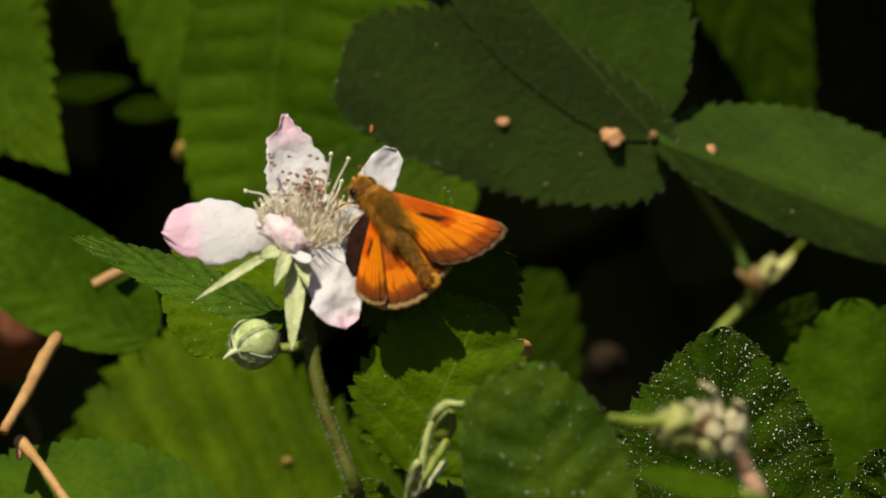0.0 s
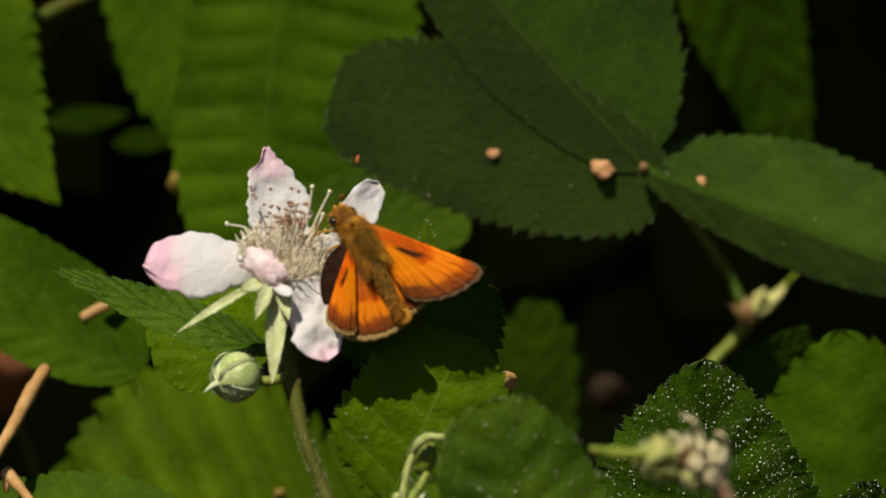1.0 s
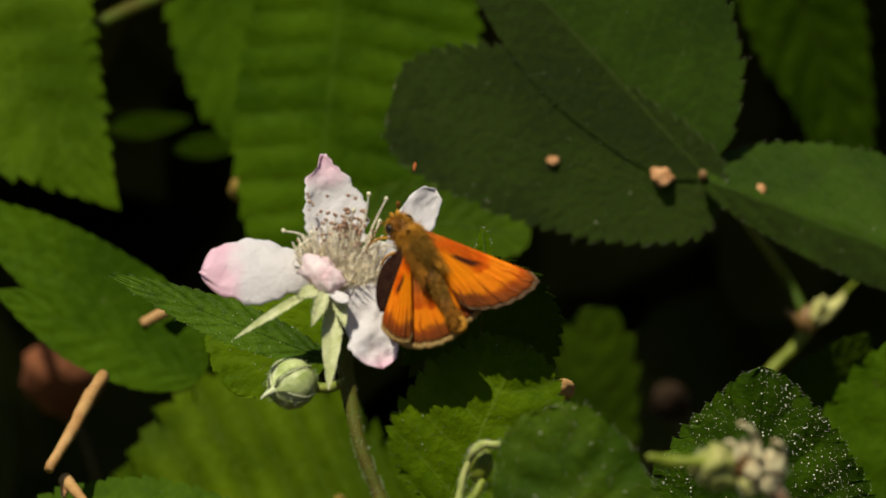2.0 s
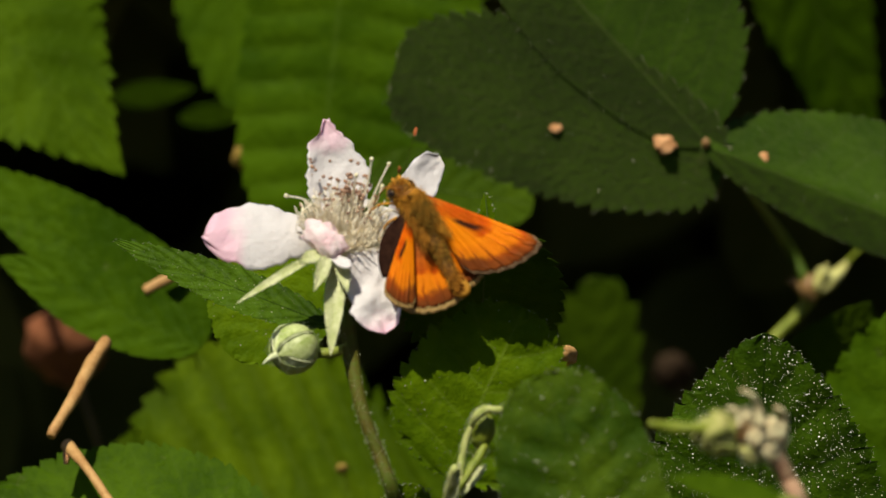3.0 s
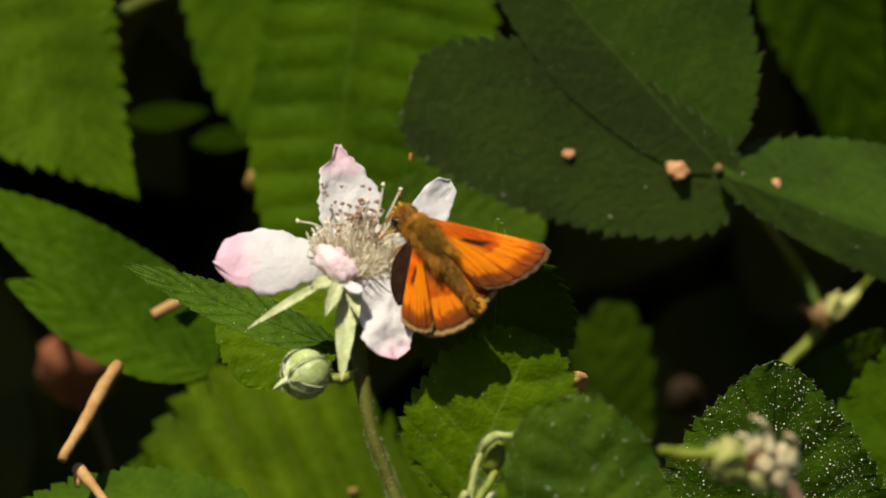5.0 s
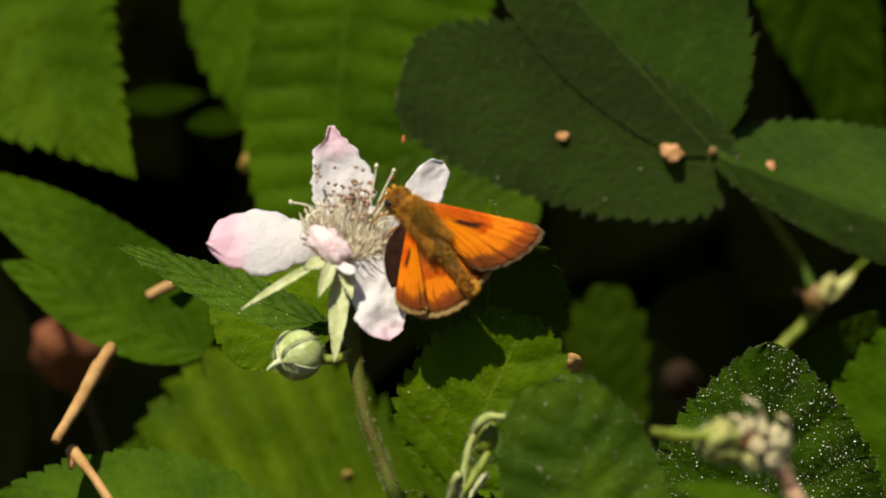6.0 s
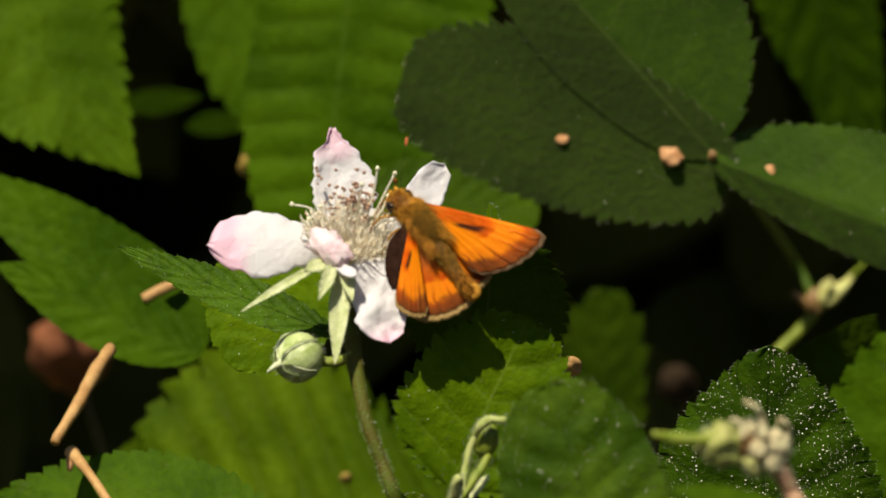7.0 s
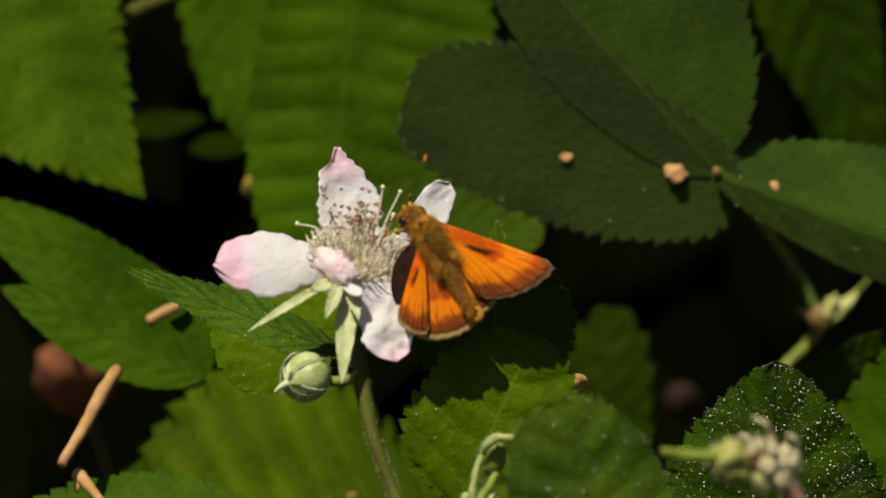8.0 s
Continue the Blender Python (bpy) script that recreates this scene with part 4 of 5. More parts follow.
def flower():
    root = thing("bramble_flower", at(-11.97, 0.74, 1), "white bramble flower, petals flushed pink, on a hairy stalk", "flower")
    rng = random.Random(11)
    axis = way(0.16, 0.88, -0.42)
    heart = at(-11.76, 1.40, 0)
    bm = bmesh.new()
    ball(bm, frame_of(heart, heart + axis, CAM) @ Matrix.Diagonal((0.0026, 0.0022, 0.0026, 1)), 3, 0.15, 3)
    part("receptacle", bm, CARPEL, root)
    # petals
    petal(at(-11.30, 4.41, 2), at(-14.00, 16.60, 4), way(0.25, 0.25, -1), 0.0076, root, cup=0.10, crinkle=0.08, seed=2, claw=0.5, widest=0.42, notch=0.02, blush=1.12, point=0.95, ragged=0.09)
    petal(at(-14.44, 3.28, 0), at(-28.01, 3.14, -3), way(-0.1, 0.45, -1), 0.0084, root, cup=-0.18, crinkle=0.03, seed=3, claw=0.35, widest=0.58, blush=1.27)
    petal(at(-9.63, 1.07, -4), at(-6.58, -8.66, -6.5), way(0.2, 0.3, -1), 0.0065, root, cup=0.1, crinkle=0.12, seed=4, claw=0.6, widest=0.6, blush=1.04, ragged=0.10)
    petal(at(-6.95, 2.87, 3), at(-0.40, 12.40, 7), way(0.3, 0.2, -1), 0.0044, root, cup=0.08, crinkle=0.09, seed=5, claw=0.4, widest=0.74, blush=0.75, point=0.33, ragged=0.06)
    petal(at(-9.63, 1.40, 3), at(-3.28, 4.61, 8), way(0.1, 0.3, -1), 0.0064, root, cup=0.2, crinkle=0.22, seed=6, claw=0.4, widest=0.55, blush=0.7)
    bm = bmesh.new()
    for a, b, w in ((at(-15.78, 4.34, -5), at(-12.30, 1.07, -6), 0.0017), (at(-13.97, 2.74, -6), at(-11.23, 1.67, -6), 0.0012)):
        d = b - a
        m = frame_of(a, b, CAM) @ Matrix.Translation((0, d.length / 2, 0)) @ Matrix.Diagonal((w, d.length * 0.55, w * 0.6, 1))
        ball(bm, m, 3, 0.5, 2.2)
    part("petal", bm, PETAL_PINK, root, "small shrivelled pink petal")
    petal(at(-12.60, 0.20, -6), at(-10.60, -0.90, -8), way(0.2, 0.5, -1), 0.0015, root, cup=0.3, crinkle=0.2, seed=9, claw=0.6, widest=0.55, blush=0.6, label="tiny crumpled white petal")
    # sepals
    sepal(at(-14.97, 0.60, -3), at(-24.06, -4.48, -8), way(0.1, 0.45, -0.9), 0.0012, root)
    sepal(at(-12.43, -0.60, -4), at(-12.97, -10.63, -10), way(0.1, 0.35, -1), 0.0025, root)
    sepal(at(-13.37, 0.60, -6), at(-14.9, -3.3, -9), way(0.3, 0.5, -1), 0.0017, root)
    sepal(at(-14.17, 1.07, -5), at(-16.98, -0.74, -8), way(0.0, 0.6, -1), 0.0020, root, arch=-0.15)
    sepal(at(-12.03, 0.07, -5), at(-11.10, -3.41, -8), way(0.1, 0.4, -1), 0.0018, root)
    sepal(at(-10.63, -0.60, 2), at(-8.62, -5.28, 4), way(0.2, 0.3, -1), 0.0028, root)
    # calyx cup
    bm = bmesh.new()
    tube(bm, [at(-12.03, 1.07, 0), at(-11.90, -0.60, 1), at(-11.56, -2.47, 2)], [0.0028, 0.0022, 0.0010], 12, 5)
    part("calyx", bm, SEPAL, root)
    # dense middle: single stamens, and a downy tuft of styles between them
    bm = bmesh.new()
    side = axis.orthogonal().normalized()
    other = axis.cross(side)

    def filament(lean, length):
        a = rng.uniform(0, 2 * math.pi)
        out = side * math.cos(a) + other * math.sin(a)
        d = (axis * math.cos(lean) + out * math.sin(lean)).normalized()
        b = heart + out * 0.0022 * min(1, lean + 0.3) + axis * 0.0008
        e = b + d * length * (1.05 - 0.25 * lean)
        k = b.lerp(e, 0.55) + out * 0.0005 + Vector((rng.gauss(0, 0.0004), rng.gauss(0, 0.0004), rng.gauss(0, 0.0004)))
        return [b, k, e]

    for _ in range(330):
        tube(bm, filament(rng.uniform(0.0, 1.15), rng.uniform(0.003, 0.0060)), [0.00009, 0.00006, 0.00005], 4, 3)
    tagged(part("style_tuft", bm, FILAMENT, root, "dense cream tuft of fine styles"), kind="stuff")
    for _ in range(210):
        lean = rng.uniform(0.05, 1.1) ** 0.8
        bm = bmesh.new()
        pts = filament(lean, rng.uniform(0.0040, 0.0070))
        tube(bm, pts, [0.00011, 0.00008, 0.00006], 4, 3)
        f = part("stamen", bm, FILAMENT, root)
        if rng.random() < (0.8 if lean < 0.40 else 0.06):
            bm = bmesh.new()
            ball(bm, Matrix.Translation(pts[-1]) @ Matrix.Rotation(rng.uniform(0, 3), 4, axis) @ Matrix.Diagonal((0.00030, 0.00018, 0.00022, 1)), 1)
            part("anther", bm, ANTHER, f)
    # withered stamens leaning back over the upper petal
    for _ in range(46):
        e = at(rng.gauss(-10.6, 1.1), rng.gauss(8.3, 0.8), rng.uniform(-3, -1))
        b = heart + (e - heart) * 0.25
        bm = bmesh.new()
        tube(bm, [b, b.lerp(e, 0.6) + Vector((rng.gauss(0, 0.0003), 0, rng.gauss(0, 0.0003))), e], [0.00010, 0.00008, 0.00006], 4, 3)
        f = part("stamen", bm, FILAMENT, root)
        bm = bmesh.new()
        ball(bm, Matrix.Translation(e) @ Matrix.Rotation(rng.uniform(0, 3), 4, axis) @ Matrix.Diagonal((0.00038, 0.00020, 0.00026, 1)), 1)
        part("anther", bm, ANTHER, f)
    for pts in ([at(-9.63, 6.08, -2), at(-8.62, 9.43, -3), at(-8.22, 11.97, -4)], [at(-8.62, 6.08, -2), at(-7.49, 8.76, -3), at(-6.15, 11.43, -4)], [at(-14.64, 4.75, -2), at(-15.98, 7.09, -3), at(-18.32, 7.69, -4)],
                [at(-13.97, 5.08, -2), at(-14.97, 6.75, -3), at(-16.31, 5.95, -4)], [at(-10.63, 6.75, -3), at(-10.29, 8.76, -5), at(-10.03, 10.09, -6)], [at(-8.29, 4.75, -3), at(-6.28, 5.95, -4), at(-4.81, 5.55, -5)],
                [at(-12.97, 5.41, -2), at(-13.97, 7.09, -3), at(-14.97, 7.42, -4)], [at(-8.96, 5.41, -2), at(-7.75, 6.89, -3), at(-6.95, 8.76, -3)]):
        bm = bmesh.new()
        tube(bm, pts, [0.00016, 0.00013, 0.00011], 6, 5)
        f = part("stamen", bm, FILAMENT, root)
        bm = bmesh.new()
        ball(bm, Matrix.Translation(pts[-1]) @ Matrix.Diagonal((0.00026, 0.0002, 0.00030, 1)), 2, 0.3, 3)
        part("anther", bm, CARPEL, f)
    # fallen pollen specks on the petals
    bm = bmesh.new()
    for _ in range(18):
        p = at(-12.63, 10.43, 0) + way(1, 0, 0) * rng.uniform(-0.003, 0.003) + way(0, 1, 0) * rng.uniform(-0.0025, 0.0022) + way(0, 0, -1) * 0.0006
        ball(bm, Matrix.Translation(p) @ Matrix.Scale(rng.uniform(0.00012, 0.00028), 4), 1)
    tagged(part("specks", bm, ANTHER, root, "dark specks of old anthers"), kind="stuff")
    # stalk down to the ground
    bm = bmesh.new()
    low = at(-1.60, -40.71, 14)
    pts = [at(-11.70, -1.94, 2), at(-11.10, -7.95, -1), at(-9.63, -16.64, -7), at(-7.49, -22.66, -9), at(-5.28, -28.68, -9), low]
    path = tube(bm, pts, [0.0012, 0.00098, 0.00082, 0.00078, 0.0009, 0.0014], 12, 10)
    tube(bm, [low, low.lerp(Vector((low.x + 0.03, low.y + 0.02, 0)), 0.33), Vector((low.x + 0.04, low.y + 0.03, 0.2)), Vector((low.x + 0.05, low.y + 0.03, -0.01))], [0.0014, 0.002, 0.0035], 12, 8)
    part("stalk", bm, STALK, root)
    stem_hairs(path[:46], 0.0008, 460, rng, root, 0.0006)
    # side bud
    bm = bmesh.new()
    tube(bm, [at(-10.83, -9.96, -3), at(-12.43, -10.76, -1), at(-14.64, -10.90, 0), at(-15.98, -10.63, -1)], [0.0006, 0.0006, 0.0006, 0.0009], 8, 5)
    bud = part("bud", bm, STEM, root, "round unopened green bud")
    a, b = at(-15.60, -9.80, 1), at(-19.30, -11.00, -3)
    m = frame_of(a, b, CAM) @ Matrix.Translation((0, (b - a).length * 0.5, 0))
    bm = bmesh.new()
    ball(bm, m @ Matrix.Diagonal((0.0029, 0.0027, 0.0029, 1)), 3, 0.06, 3)
    part("bud_core", bm, BUD, bud)
    for i in range(5):
        ang = 2 * math.pi * i / 5 + 0.5
        bm, mid, top, normal = blade(Vector((0, 0, 0)), Vector((0, 0.0075, 0)), Vector((0, 0, 1)), 0.0034, tooth=0, pleat=0, teeth=3, across=4, widest=0.4)
        for v in bm.verts:
            y = v.co.y / 0.0075 * math.pi * 0.97
            r = 0.00302 + v.co.z + 0.0001 * noise.noise(v.co * 700)
            phi = ang + v.co.x / 0.0031
            tip = 0.0009 * max(0, v.co.y / 0.0075 - 0.8) * 5
            v.co = m @ Vector((r * math.sin(y) * math.cos(phi), -0.0029 * math.cos(y) + tip, r * math.sin(y) * math.sin(phi)))
        cover = part("sepal", bm, BUD_SIDE, bud)
        bm = bmesh.new()
        ridge = [m @ Vector((0.00310 * math.sin(y) * math.cos(ang + e), -0.0029 * math.cos(y), 0.00310 * math.sin(y) * math.sin(ang + e)))
                 for e, y in ((0.62, 0.5), (0.60, 1.1), (0.55, 1.7), (0.45, 2.3), (0.2, 2.85), (0.0, 3.1))]
        tube(bm, ridge, [0.00004, 0.00006, 0.00008, 0.0001, 0.00012, 0.0001], 6, 4)
        part("seam", bm, BUD_RIB, cover, "pale downy seam")
    bm = bmesh.new()
    tube(bm, [at(-19.40, -11.10, -4), at(-20.40, -11.63, -4), at(-21.12, -12.23, -4)], [0.0005, 0.0003, 0.0001], 6, 4)
    part("point", bm, BUD_RIB, bud)
    bm = bmesh.new()
    spots = []
    for _ in range(260):
        v = Vector((rng.gauss(0, 1), rng.gauss(0, 1), rng.gauss(0, 1))).normalized()
        spots.append((m @ Vector((v.x * 0.0029, v.y * 0.0033, v.z * 0.0029)), (m.to_3x3() @ v).normalized()))
    hairs(bm, spots, 0.0005, 0.00003, rng, 0.5)
    tagged(part("down", bm, HAIR, bud, smooth=False), kind="stuff")


def near_buds():
    root = thing("bud_cluster", at(40.84, -24.00, -80), "soft pale green and pinkish bramble buds on a pinkish stalk", "flower buds")
    bm = bmesh.new()
    path = tube(bm, [at(38.24, -20.52, -83), at(39.57, -23.06, -83), at(41.04, -26.00, -82), at(43.18, -30.68, -80), at(47.86, -47.39, -30)], [0.0012, 0.0010, 0.0009, 0.0010, 0.0013], 10, 6)
    part("stalk", bm, STALK_PINK, root)
    rng = random.Random(8)
    stem_hairs(path[:20], 0.0009, 160, rng, root, 0.0007)
    lumps = [(at(34.76, -20.79, -83), at(30.48, -20.12, -84), 0.0023, BUD_DULL), (at(37.97, -21.66, -84), at(36.50, -20.12, -84), 0.0012, BUD_PINK), (at(40.17, -21.46, -83), at(38.24, -19.18, -84), 0.0014, BUD_PINK),
             (at(37.17, -23.33, -83), at(35.56, -22.13, -84), 0.0010, BUD_YELLOW), (at(39.57, -23.06, -83), at(37.97, -21.59, -84), 0.0012, BUD_PINK), (at(37.03, -19.65, -83), at(36.23, -17.85, -84), 0.0010, BUD_PINK)]
    for a, b, w, mat in lumps:
        d = b - a
        m = frame_of(a, b, CAM) @ Matrix.Translation((0, d.length / 2, 0)) @ Matrix.Diagonal((w, d.length * 0.6, w, 1))
        bm = bmesh.new()
        ball(bm, m, 3, 0.65, 2.6)
        o = part("bud", bm, mat, root)
        bm = bmesh.new()
        spots = []
        for _ in range(160):
            v = Vector((rng.gauss(0, 1), rng.gauss(0, 1), rng.gauss(0, 1))).normalized()
            spots.append((m @ v, (m.to_3x3() @ v).normalized()))
        hairs(bm, spots, 0.0008, 0.00004, rng, 0.4)
        tagged(part("down", bm, HAIR, o, smooth=False), kind="stuff")
    bm = bmesh.new()
    ball(bm, Matrix.Translation(at(35.56, -20.39, -84)) @ Matrix.Diagonal((0.0009, 0.0009, 0.0015, 1)), 2, 0.4, 2)
    part("bud_base", bm, STEM_RED, root, "reddish-brown bud base")
    for pts, r in (([at(34.22, -19.85, -84), at(30.48, -19.85, -85), at(27.14, -19.72, -85), at(24.60, -19.18, -86)], [0.0004, 0.0006, 0.0008, 0.0004]),
                   ([at(37.83, -19.65, -85), at(37.43, -17.31, -85), at(36.76, -15.98, -86), at(35.29, -15.17, -86)], [0.0005, 0.0004, 0.0003, 0.0002]),
                   ([at(40.11, -20.32, -84), at(40.64, -18.78, -84), at(40.24, -17.71, -85), at(39.30, -17.31, -85)], [0.0004, 0.0004, 0.0003, 0.0002]),
                   ([at(35.29, -19.65, -85), at(35.16, -18.38, -85), at(34.63, -17.58, -85), at(33.69, -17.45, -85)], [0.0004, 0.0003, 0.0003, 0.0002])):
        bm = bmesh.new()
        tube(bm, pts, r, 8, 5)
        part("sepal", bm, SHOOT if r[2] > 0.0007 else BUD_PINK, root)
    bract = leaf("narrow pale green bract under the buds", at(40.17, -28.14, -92), at(26.74, -25.60, -94), way(0, 0.5, -0.9), 0.0034, LEAF_PALE, name="bract", group="", teeth=8, tooth=0.02, pleat=0.0, seed=31,
         midrib=False, petiole=[at(42.51, -29.34, -90), at(44.52, -32.69, -82), at(47.19, -44.05, -34)])
    return root, bract


def low_shoot():
    """The young shoot at the foot of the heart-shaped leaf."""
    root = thing("young_shoot", at(1.07, -28.68, -7), "pale green downy young shoot with a curled bud leaf", "shoot")
    rng = random.Random(3)
    low = at(0.40, -41.38, 0)
    arms = (("stem", YOUNG_STEM, [at(1.47, -24.40, -20), at(1.14, -26.54, -18), at(0.80, -28.81, -15), at(0.60, -34.69, -8), low], [0.0004, 0.0006, 0.0008, 0.0009, 0.0013]),
            ("branch", SHOOT, [at(1.07, -28.54, -16), at(2.54, -26.40, -16), at(3.88, -24.13, -15), at(5.21, -21.86, -14)], [0.0006, 0.0005, 0.0005, 0.0005]),
            ("branch", YOUNG_STEM, [at(2.14, -26.80, -15), at(2.41, -24.00, -14), at(2.94, -21.32, -14), at(3.74, -19.05, -14)], [0.0003, 0.0005, 0.0004, 0.0004]),
            ("curled_sepal", YOUNG_STEM, [at(3.61, -19.59, -15), at(4.14, -18.38, -16), at(5.21, -17.71, -16), at(7.22, -17.58, -16)], [0.0003, 0.00045, 0.00055, 0.0004]))
    for name, mat, pts, radii in arms:
        bm = bmesh.new()
        path = tube(bm, pts, radii, 10, 6)
        for v in bm.verts:
            v.co += Vector((noise.noise(v.co * 800), noise.noise(v.co * 800 + Vector((9, 0, 0))), noise.noise(v.co * 800 + Vector((0, 9, 0))))) * 0.00022
        if name == "stem":
            tube(bm, [low, low.lerp(Vector((low.x + 0.03, low.y + 0.03, 0)), 0.4), Vector((low.x + 0.03, low.y + 0.03, -0.01))], [0.0016, 0.002, 0.003], 10, 8)
        arm = part(name, bm, mat, root)
        stem_hairs(path[:19], 0.0006, 120, rng, arm, 0.0005)
    for a, b, w in ((at(1.47, -27.87, -14), at(5.21, -23.86, -13), 0.0022), (at(1.07, -28.41, -17), at(1.87, -24.00, -20), 0.0018)):
        sepal(a, b, way(-0.3, 0.5, -1), w, root, arch=0.1, mat=SEPAL)
    bm = bmesh.new()
    a, b = at(4.55, -22.13, -13), at(5.35, -18.25, -14)
    d = b - a
    ball(bm, frame_of(a, b, CAM) @ Matrix.Translation((0, d.length / 2, 0)) @ Matrix.Diagonal((0.0013, d.length * 0.55, 0.0013, 1)), 3, 0.25, 2.5)
    part("bud", bm, SHOOT, root)


# ---- the butterfly ----
B_TURN = frame_of(at(-2.61, 5.08, -7), at(-2.61, 5.08, -7) + way(-0.52, 0.85, 0.10), way(0.20, 0.42, -1))
MM = 0.001


def wing(root, costa, back, r1, r2, bulge, camber, thick=0.00006, lo=0.0, hi=1.0, nr=22, na=18):
    """A wing as a fan from its root, in millimetres of the body's space; r runs to the outer margin, a from the front edge to the hind one."""
    c, b = Vector(costa).normalized(), Vector(back).normalized()
    whole = c.angle(b)
    nrm = b.cross(c).normalized()
    if nrm.z < 0:
        nrm = -nrm
    bm = bmesh.new()
    uv = bm.loops.layers.uv.new("UVMap")

    def place(r, a, side):
        d = (c * math.sin((1 - a) * whole) + b * math.sin(a * whole)) / math.sin(whole)
        rad = (r1 + (r2 - r1) * a) * (1 + bulge * math.sin(math.pi * a))
        rad *= 1 - 0.10 * max(0, 1 - a / 0.10) ** 2 - 0.08 * max(0, (a - 0.85) / 0.15) ** 2
        rad *= 1 + 0.006 * math.sin(a * 44)
        p = Vector(root) + d * (rad * r)
        lift = camber * r1 * (math.sin(math.pi * min(1, a * 1.1)) * r * 0.5 - 0.35 * r * r) + 0.012 * r1 * math.sin(a * 44) * r
        return B_TURN @ ((p + nrm * (lift + side)) * MM)
    t = thick / MM
    layers = [[[bm.verts.new(place(lo + (hi - lo) * i / nr, j / na, s)) for j in range(na + 1)] for i in range(nr + 1)] for s in (t, -t)]

    def uvat(i, j):
        return (lo + (hi - lo) * i / nr, j / na)
    for k, g in enumerate(layers):
        for i in range(nr):
            for j in range(na):
                idx = [(i, j), (i, j + 1), (i + 1, j + 1), (i + 1, j)]
                if k:
                    idx = idx[::-1]
                f = bm.faces.new([g[x][y] for x, y in idx])
                for l, (x, y) in zip(f.loops, idx):
                    l[uv].uv = uvat(x, y)
    g, h = layers
    rim = [(i, 0) for i in range(nr + 1)] + [(nr, j) for j in range(1, na + 1)] + [(i, na) for i in range(nr - 1, -1, -1)]
    for p, q in zip(rim, rim[1:]):
        f = bm.faces.new((g[p[0]][p[1]], h[p[0]][p[1]], h[q[0]][q[1]], g[q[0]][q[1]]))
        for l, (x, y) in zip(f.loops, (p, p, q, q)):
            l[uv].uv = uvat(x, y)
    bmesh.ops.recalc_face_normals(bm, faces=bm.faces)
    return bm


def butterfly():
    root = thing("butterfly", B_TURN.translation, "orange skipper butterfly with half-open wings feeding on the flower", "butterfly", turn=B_TURN.to_3x3())
    rng = random.Random(21)

    def loc(x, y, z):
        return B_TURN @ (Vector((x, y, z)) * MM)

    def blob(name, c, size, mat, parent, rough=0.0, label=""):
        bm = bmesh.new()
        ball(bm, B_TURN @ Matrix.Translation(Vector(c) * MM) @ Matrix.Diagonal((*(s * MM for s in size), 1)), 3, rough, 3)
        return part(name, bm, mat, parent, label)

    def fur(parent, c, size, count, length, mat, back=-0.9):
        bm = bmesh.new()
        spots = []
        for _ in range(count):
            v = Vector((rng.gauss(0, 1), rng.gauss(0, 1), rng.gauss(0, 1))).normalized()
            p = loc(*(c[i] + v[i] * size[i] * 0.95 for i in range(3)))
            d = B_TURN.to_3x3() @ Vector((v.x * 0.7, v.y * 0.4 + back, v.z * 0.7))
            spots.append((p, d.normalized()))
        hairs(bm, spots, length * MM, 0.00006, rng, 0.25)
        tagged(part("fur", bm, mat, parent, smooth=False), kind="stuff")

    thorax = blob("thorax", (0, 0.6, 0), (1.55, 2.8, 1.55), BODY, root, 0.1)
    fur(thorax, (0, 0.6, 0), (1.55, 2.8, 1.55), 4200, 1.2, FUR)
    collar = blob("collar", (0, 2.6, 0.1), (1.5, 1.3, 1.45), BODY, root, 0.1, "tawny furry collar")
    fur(collar, (0, 2.6, 0.1), (1.5, 1.3, 1.45), 1800, 1.0, FUR_GOLD)
    head = blob("head", (-0.3, 3.75, -0.2), (1.55, 1.35, 1.3), BODY, root, 0.1)
    fur(head, (-0.3, 3.75, -0.2), (1.55, 1.35, 1.3), 1200, 0.55, FUR_GOLD, 0.2)
    for sx in (-1, 1):
        blob("eye", (sx * 1.25 - 0.35, 3.95, 0.0), (0.60, 0.78, 0.78), EYE_DARK, head)
        bm = bmesh.new()
        tube(bm, [loc(sx * 0.5, 4.9, 0.3), loc(sx * 0.9 + 1.0, 6.6, 0.6), loc(sx * 1.4 + 3.2, 9.2, 0.8)] if sx > 0 else [loc(-0.5, 4.6, 0.3), loc(-0.8, 5.2, 1.6), loc(-1.0, 5.6, 4.6)],
             [0.00004, 0.000018, 0.000018], 6, 5)
        ant = part("antenna", bm, WING_UNDER, head)
        e, d = (loc(4.6, 9.2, 0.8), loc(5.1, 9.75, 0.8)) if sx > 0 else (loc(-1.0, 5.6, 4.6), loc(-1.0, 6.0, 5.4))
        bm = bmesh.new()
        m = frame_of(e, d, CAM) @ Matrix.Diagonal((0.00022, 0.0006, 0.00022, 1))
        ball(bm, m, 2)
        part("club", bm, CLUB, ant, "rust-red antenna club")
        blob("palp", (sx * 0.4, 5.1, -0.4), (0.3, 0.7, 0.35), FUR_GOLD, head)
    bm = bmesh.new()
    tube(bm, [loc(0, 5.0, -0.9), loc(-1.6, 5.2, -1.6), loc(-3.4, 4.2, -2.2), loc(-4.6, 3.2, -2.8)], [0.00012, 0.0001, 0.0001, 0.00008], 6, 5)
    part("proboscis", bm, BODY, head, "thin dark feeding tube")
    bm = bmesh.new()
    tube(bm, [loc(0, -1.2, 0), loc(0, -4.0, -0.1), loc(0, -7.0, -0.3), loc(0, -9.6, -0.6)], [0.0011, 0.0010, 0.0008, 0.0004], 14, 6)
    abdomen = part("abdomen", bm, BODY, root)
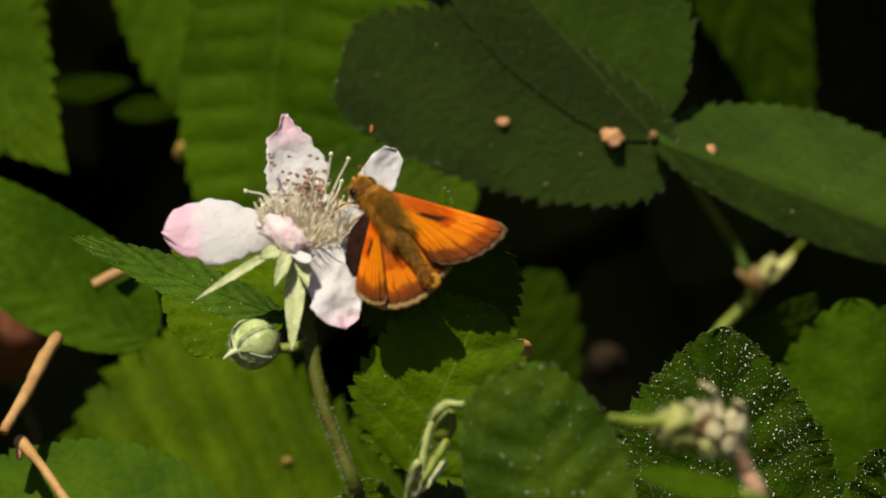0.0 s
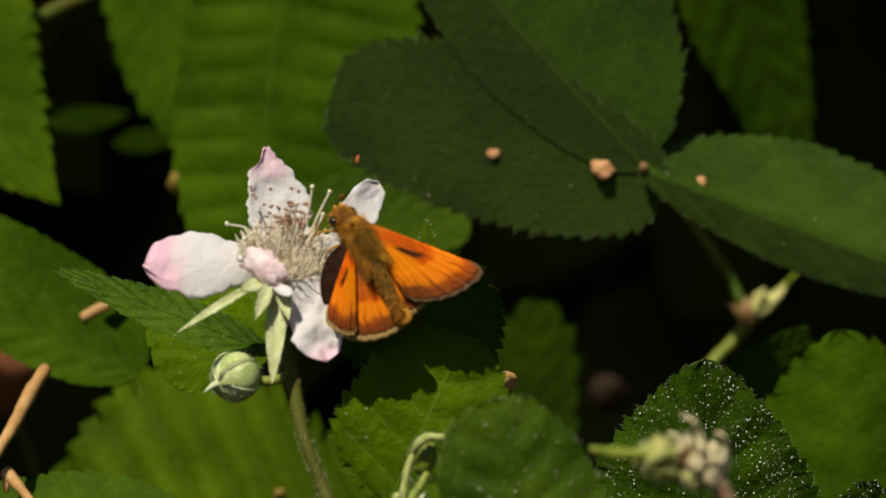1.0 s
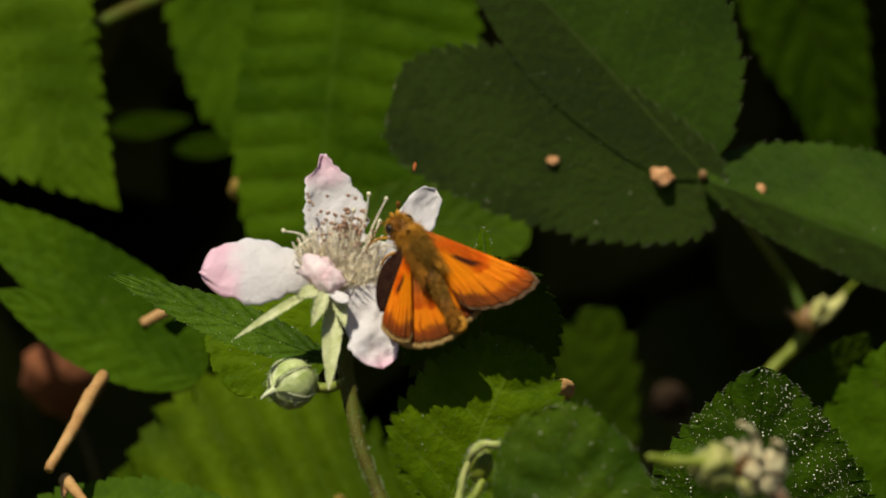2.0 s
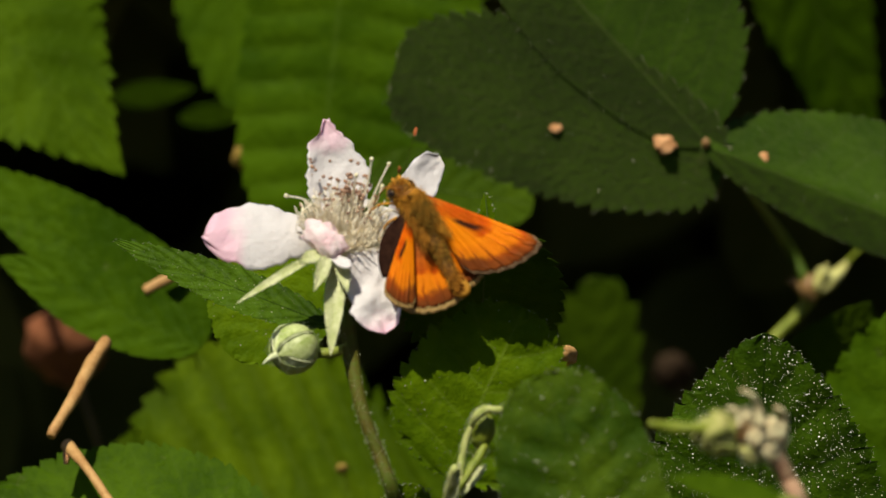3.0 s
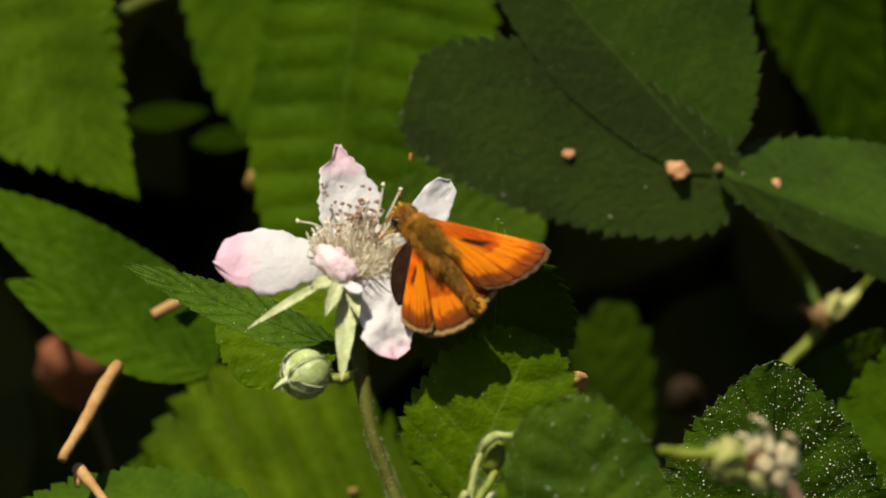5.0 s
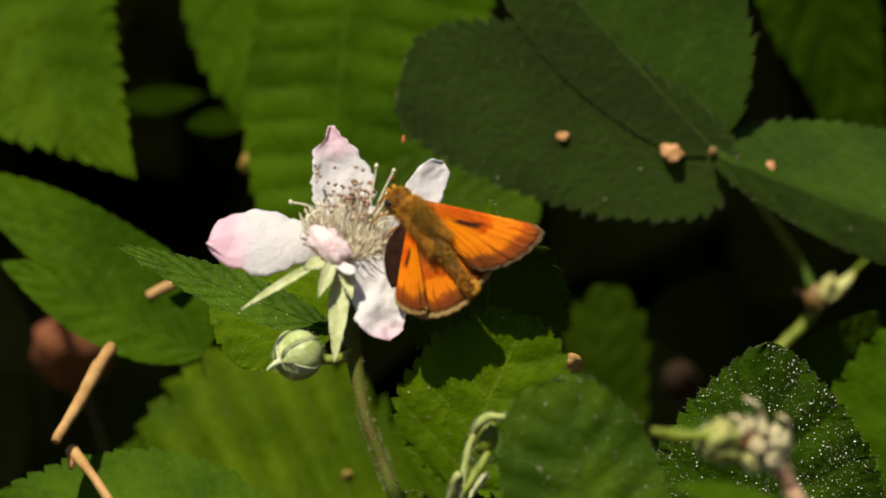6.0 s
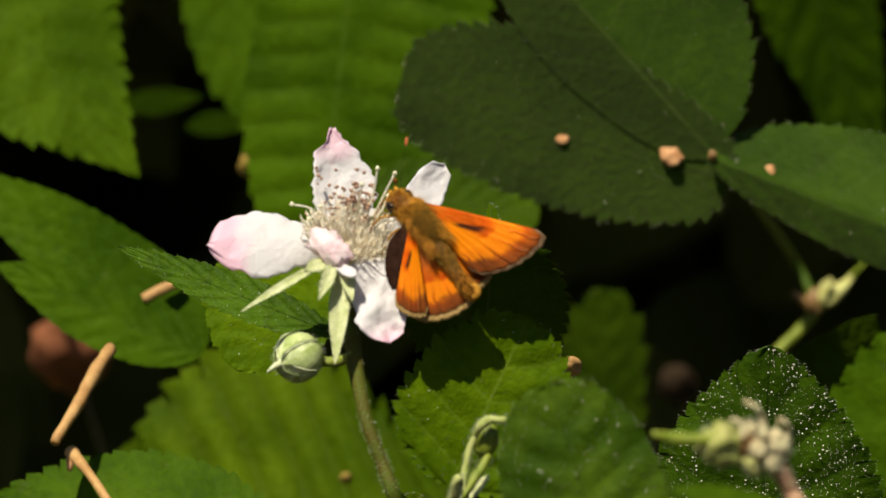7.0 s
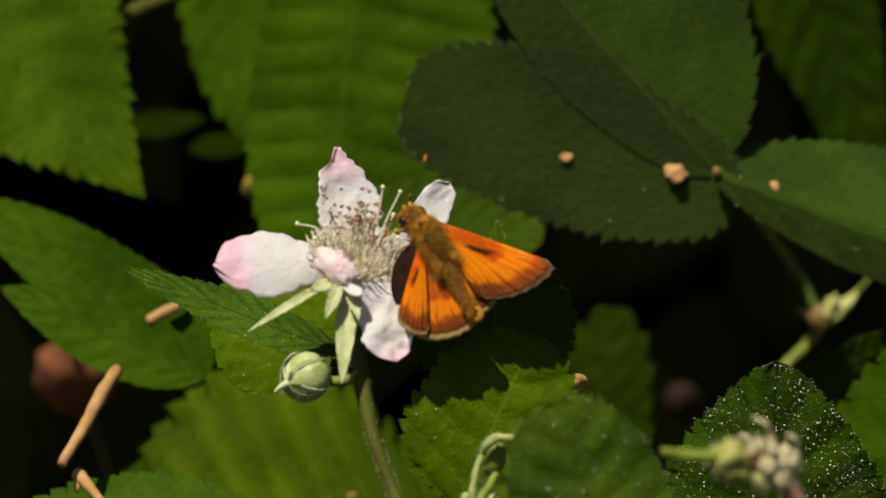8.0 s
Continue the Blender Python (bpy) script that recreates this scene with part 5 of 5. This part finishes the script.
    fur(abdomen, (0, -3.6, -0.1), (1.0, 3.4, 1.0), 1700, 0.6, FUR)
    fur(abdomen, (0, -6.4, -0.3), (0.80, 2.8, 0.80), 900, 0.4, FUR_TAWNY)
    for sx in (-1, 1):
        bm = bmesh.new()
        spots = []
        for _ in range(450):
            y = rng.uniform(-2.6, 2.6)
            spots.append((loc(sx * rng.uniform(0.5, 1.35), y, rng.uniform(0.5, 1.25)), B_TURN.to_3x3() @ Vector((sx * 0.55, -1, 0.1))))
        hairs(bm, spots, 2.0 * MM, 0.00005, rng, 0.12)
        tagged(part("wing_base_fur", bm, FUR_GOLD if sx > 0 else FUR_TAWNY, root, "long golden hairs over the wing bases", smooth=False), kind="stuff")
    fur(abdomen, (0, -8.4, -0.4), (0.7, 1.4, 0.7), 300, 0.9, FUR_TAWNY)
    # wings: hind pair below, fore pair above; directions as right, up, towards the eye
    back_turn = B_TURN.to_3x3().inverted() @ START.to_3x3()

    def aim(x, y, z):
        return back_turn @ Vector((x, y, z))

    def pair(name, mat, at_root, costa, back, r1, r2, bulge, camber, hem, edge):
        w = part(name, wing(at_root, costa, back, r1, r2, bulge, camber), mat, root)
        part("fringe", wing(at_root, costa, back, r1, r2, bulge, camber, lo=0.985, hi=hem, nr=2), edge, w, "pale fringe")
        return w

    pair("hindwing", HINDWING, (-0.4, 0.4, 0.1), aim(-1.6, -10.3, 0.4), aim(6.0, -8.0, -0.4), 10.6, 10.4, 0.04, 0.05, 1.06, FRINGE)
    pair("hindwing", HINDWING, (0.7, 0.2, 0.0), aim(9.0, -6.0, 0.0), aim(5.0, -8.6, -0.6), 8.9, 9.8, 0.03, 0.05, 1.06, FRINGE)
    lf = pair("forewing", FOREWING_FOLDED, (-0.5, 1.7, 0.9), aim(-3.0, -9.7, 1.3), aim(0.9, -11.6, 0.2), 10.3, 11.7, 0.05, 0.05, 1.04, FRINGE)
    part("costal_edge", wing((-0.6, 1.7, 0.8), aim(-3.2, -3.0, 0.6), aim(-2.85, -9.6, 1.3), 3.7, 9.6, 0.05, 0.02), WING_UNDER, lf, "dark brown folded front edge")
    pair("forewing", FOREWING, (1.2, 2.7, 0.9), aim(14.4, -5.1, 1.0), aim(5.3, -8.9, 0.2), 15.8, 10.7, 0.03, 0.05, 1.025, FRINGE_DARK)
    bm = bmesh.new()
    tube(bm, [at(0.9, -2.3, -7.2), at(1.9, -2.3, -7.4), at(2.9, -2.6, -7.5), at(3.2, -3.4, -7.5), at(2.5, -3.9, -7.4), at(1.6, -3.6, -7.3)], [0.0006, 0.0005, 0.00042, 0.00045, 0.00042, 0.00030], 8, 5)
    part("curled_margin", bm, FUR_GOLD, root, "curled tan margin of the hindwing")
    for sx, y, tx, ty in ((-1, 2.4, -3.2, 4.0), (1, 2.4, 2.6, 4.2), (-1, 1.0, -3.6, 1.0), (1, 1.0, 3.0, 0.4), (-1, -0.4, -2.6, -2.6), (1, -0.4, 2.2, -3.2)):
        bm = bmesh.new()
        tube(bm, [loc(sx * 0.8, y, -1.0), loc(tx * 0.7, (y + ty) / 2 + 0.6, -2.4), loc(tx, ty, -5.0)], [0.00022, 0.00016, 0.00008], 6, 4)
        part("leg", bm, FUR_GOLD, root)
    return root


# ---- what moves ----
def sway(ob, rows):
    """A small drift in the breeze: seconds, millimetres to the right and up."""
    home = ob.matrix_basis.copy()
    walk(ob, [(t, Matrix.Translation(way(1, 0, 0) * x * MM + way(0, 1, 0) * y * MM) @ home) for t, x, y in rows])


def motions():
    sway(hanging_leaf, [(0, -0.15, -0.45), (0.5, -0.35, -0.45), (1, -0.25, -0.4), (1.5, -0.2, -0.4), (2, -0.3, -0.3), (3.5, 0, 0), (5.5, 0.25, -0.1), (6, 0.5, 0.4), (6.5, 0.8, 0.85), (7, 1.1, 0.8), (7.5, 1.15, 0.9), (8, 1.25, 0.9)])
    for ob in (*low_leaves, straw):
        sway(ob, [(0, 0.2, 0.12), (0.5, 0.12, 0), (1, -0.05, 0), (1.5, 0, 0), (2, 0.1, 0.05), (3.5, 0, 0), (4, -0.14, -0.03), (5.5, -0.45, 0), (6, -0.32, 0.07), (6.5, -0.43, 0.05), (7, -0.75, -0.05), (7.5, -0.82, 0), (8, -0.92, -0.1)])
    sway(shoot, [(0, 0.79, 0.13), (0.5, 0.47, -0.05), (1, 0.25, -0.12), (1.5, 0.05, -0.2), (2, 0.07, -0.15), (3.5, 0, 0), (4, -0.06, -0.14), (5.5, 0, -0.16), (6, -0.06, -0.08), (8, -0.06, -0.04)])
    for ob in near:
        sway(ob, [(0, -1.14, 0.13), (0.5, -0.74, 0.14), (1, -0.32, 0.29), (1.5, -0.14, 0.36), (2, 0.0, 0.33), (3.5, 0, 0), (4, -0.08, 0.14), (5.5, 0.09, 0.2), (6, 0.12, 0.07), (7, 0, 0.12), (8, 0.1, 0)])
    # seconds, turn in the plane of view, shift right and up in millimetres
    rows = [(0, 3.4, 0.60, -0.2), (0.5, 3.2, 0.58, -0.15), (1, -2.0, 0.23, 0.0), (1.5, -3.0, 0.23, -0.1), (2, -2.5, 0.2, -0.05), (3.5, 0, 0, 0), (4, 2.8, -0.27, 0.1),
            (5.5, 7.0, -0.43, 0.23), (6, 7.0, -0.35, 0.1), (6.5, 7.2, -0.35, 0.1), (7, 6.2, -0.3, 0.1), (7.5, 5.5, -0.1, 0.1), (8, -0.2, 0.2, 0.15)]
    turn = B_TURN.to_3x3().to_4x4()
    walk(insect, [(t, Matrix.Translation(B_TURN.translation + way(1, 0, 0) * x * MM + way(0, 1, 0) * y * MM) @ Matrix.Rotation(radians(a), 4, way(0, 0, -1)) @ turn)
                  for t, a, x, y in rows])


ground()
thicket()
hanging_leaf, low_leaves = leaves()
straw = litter()
shoot = side_shoot()
flower()
near = near_buds()
low_shoot()
insect = butterfly()
motions()
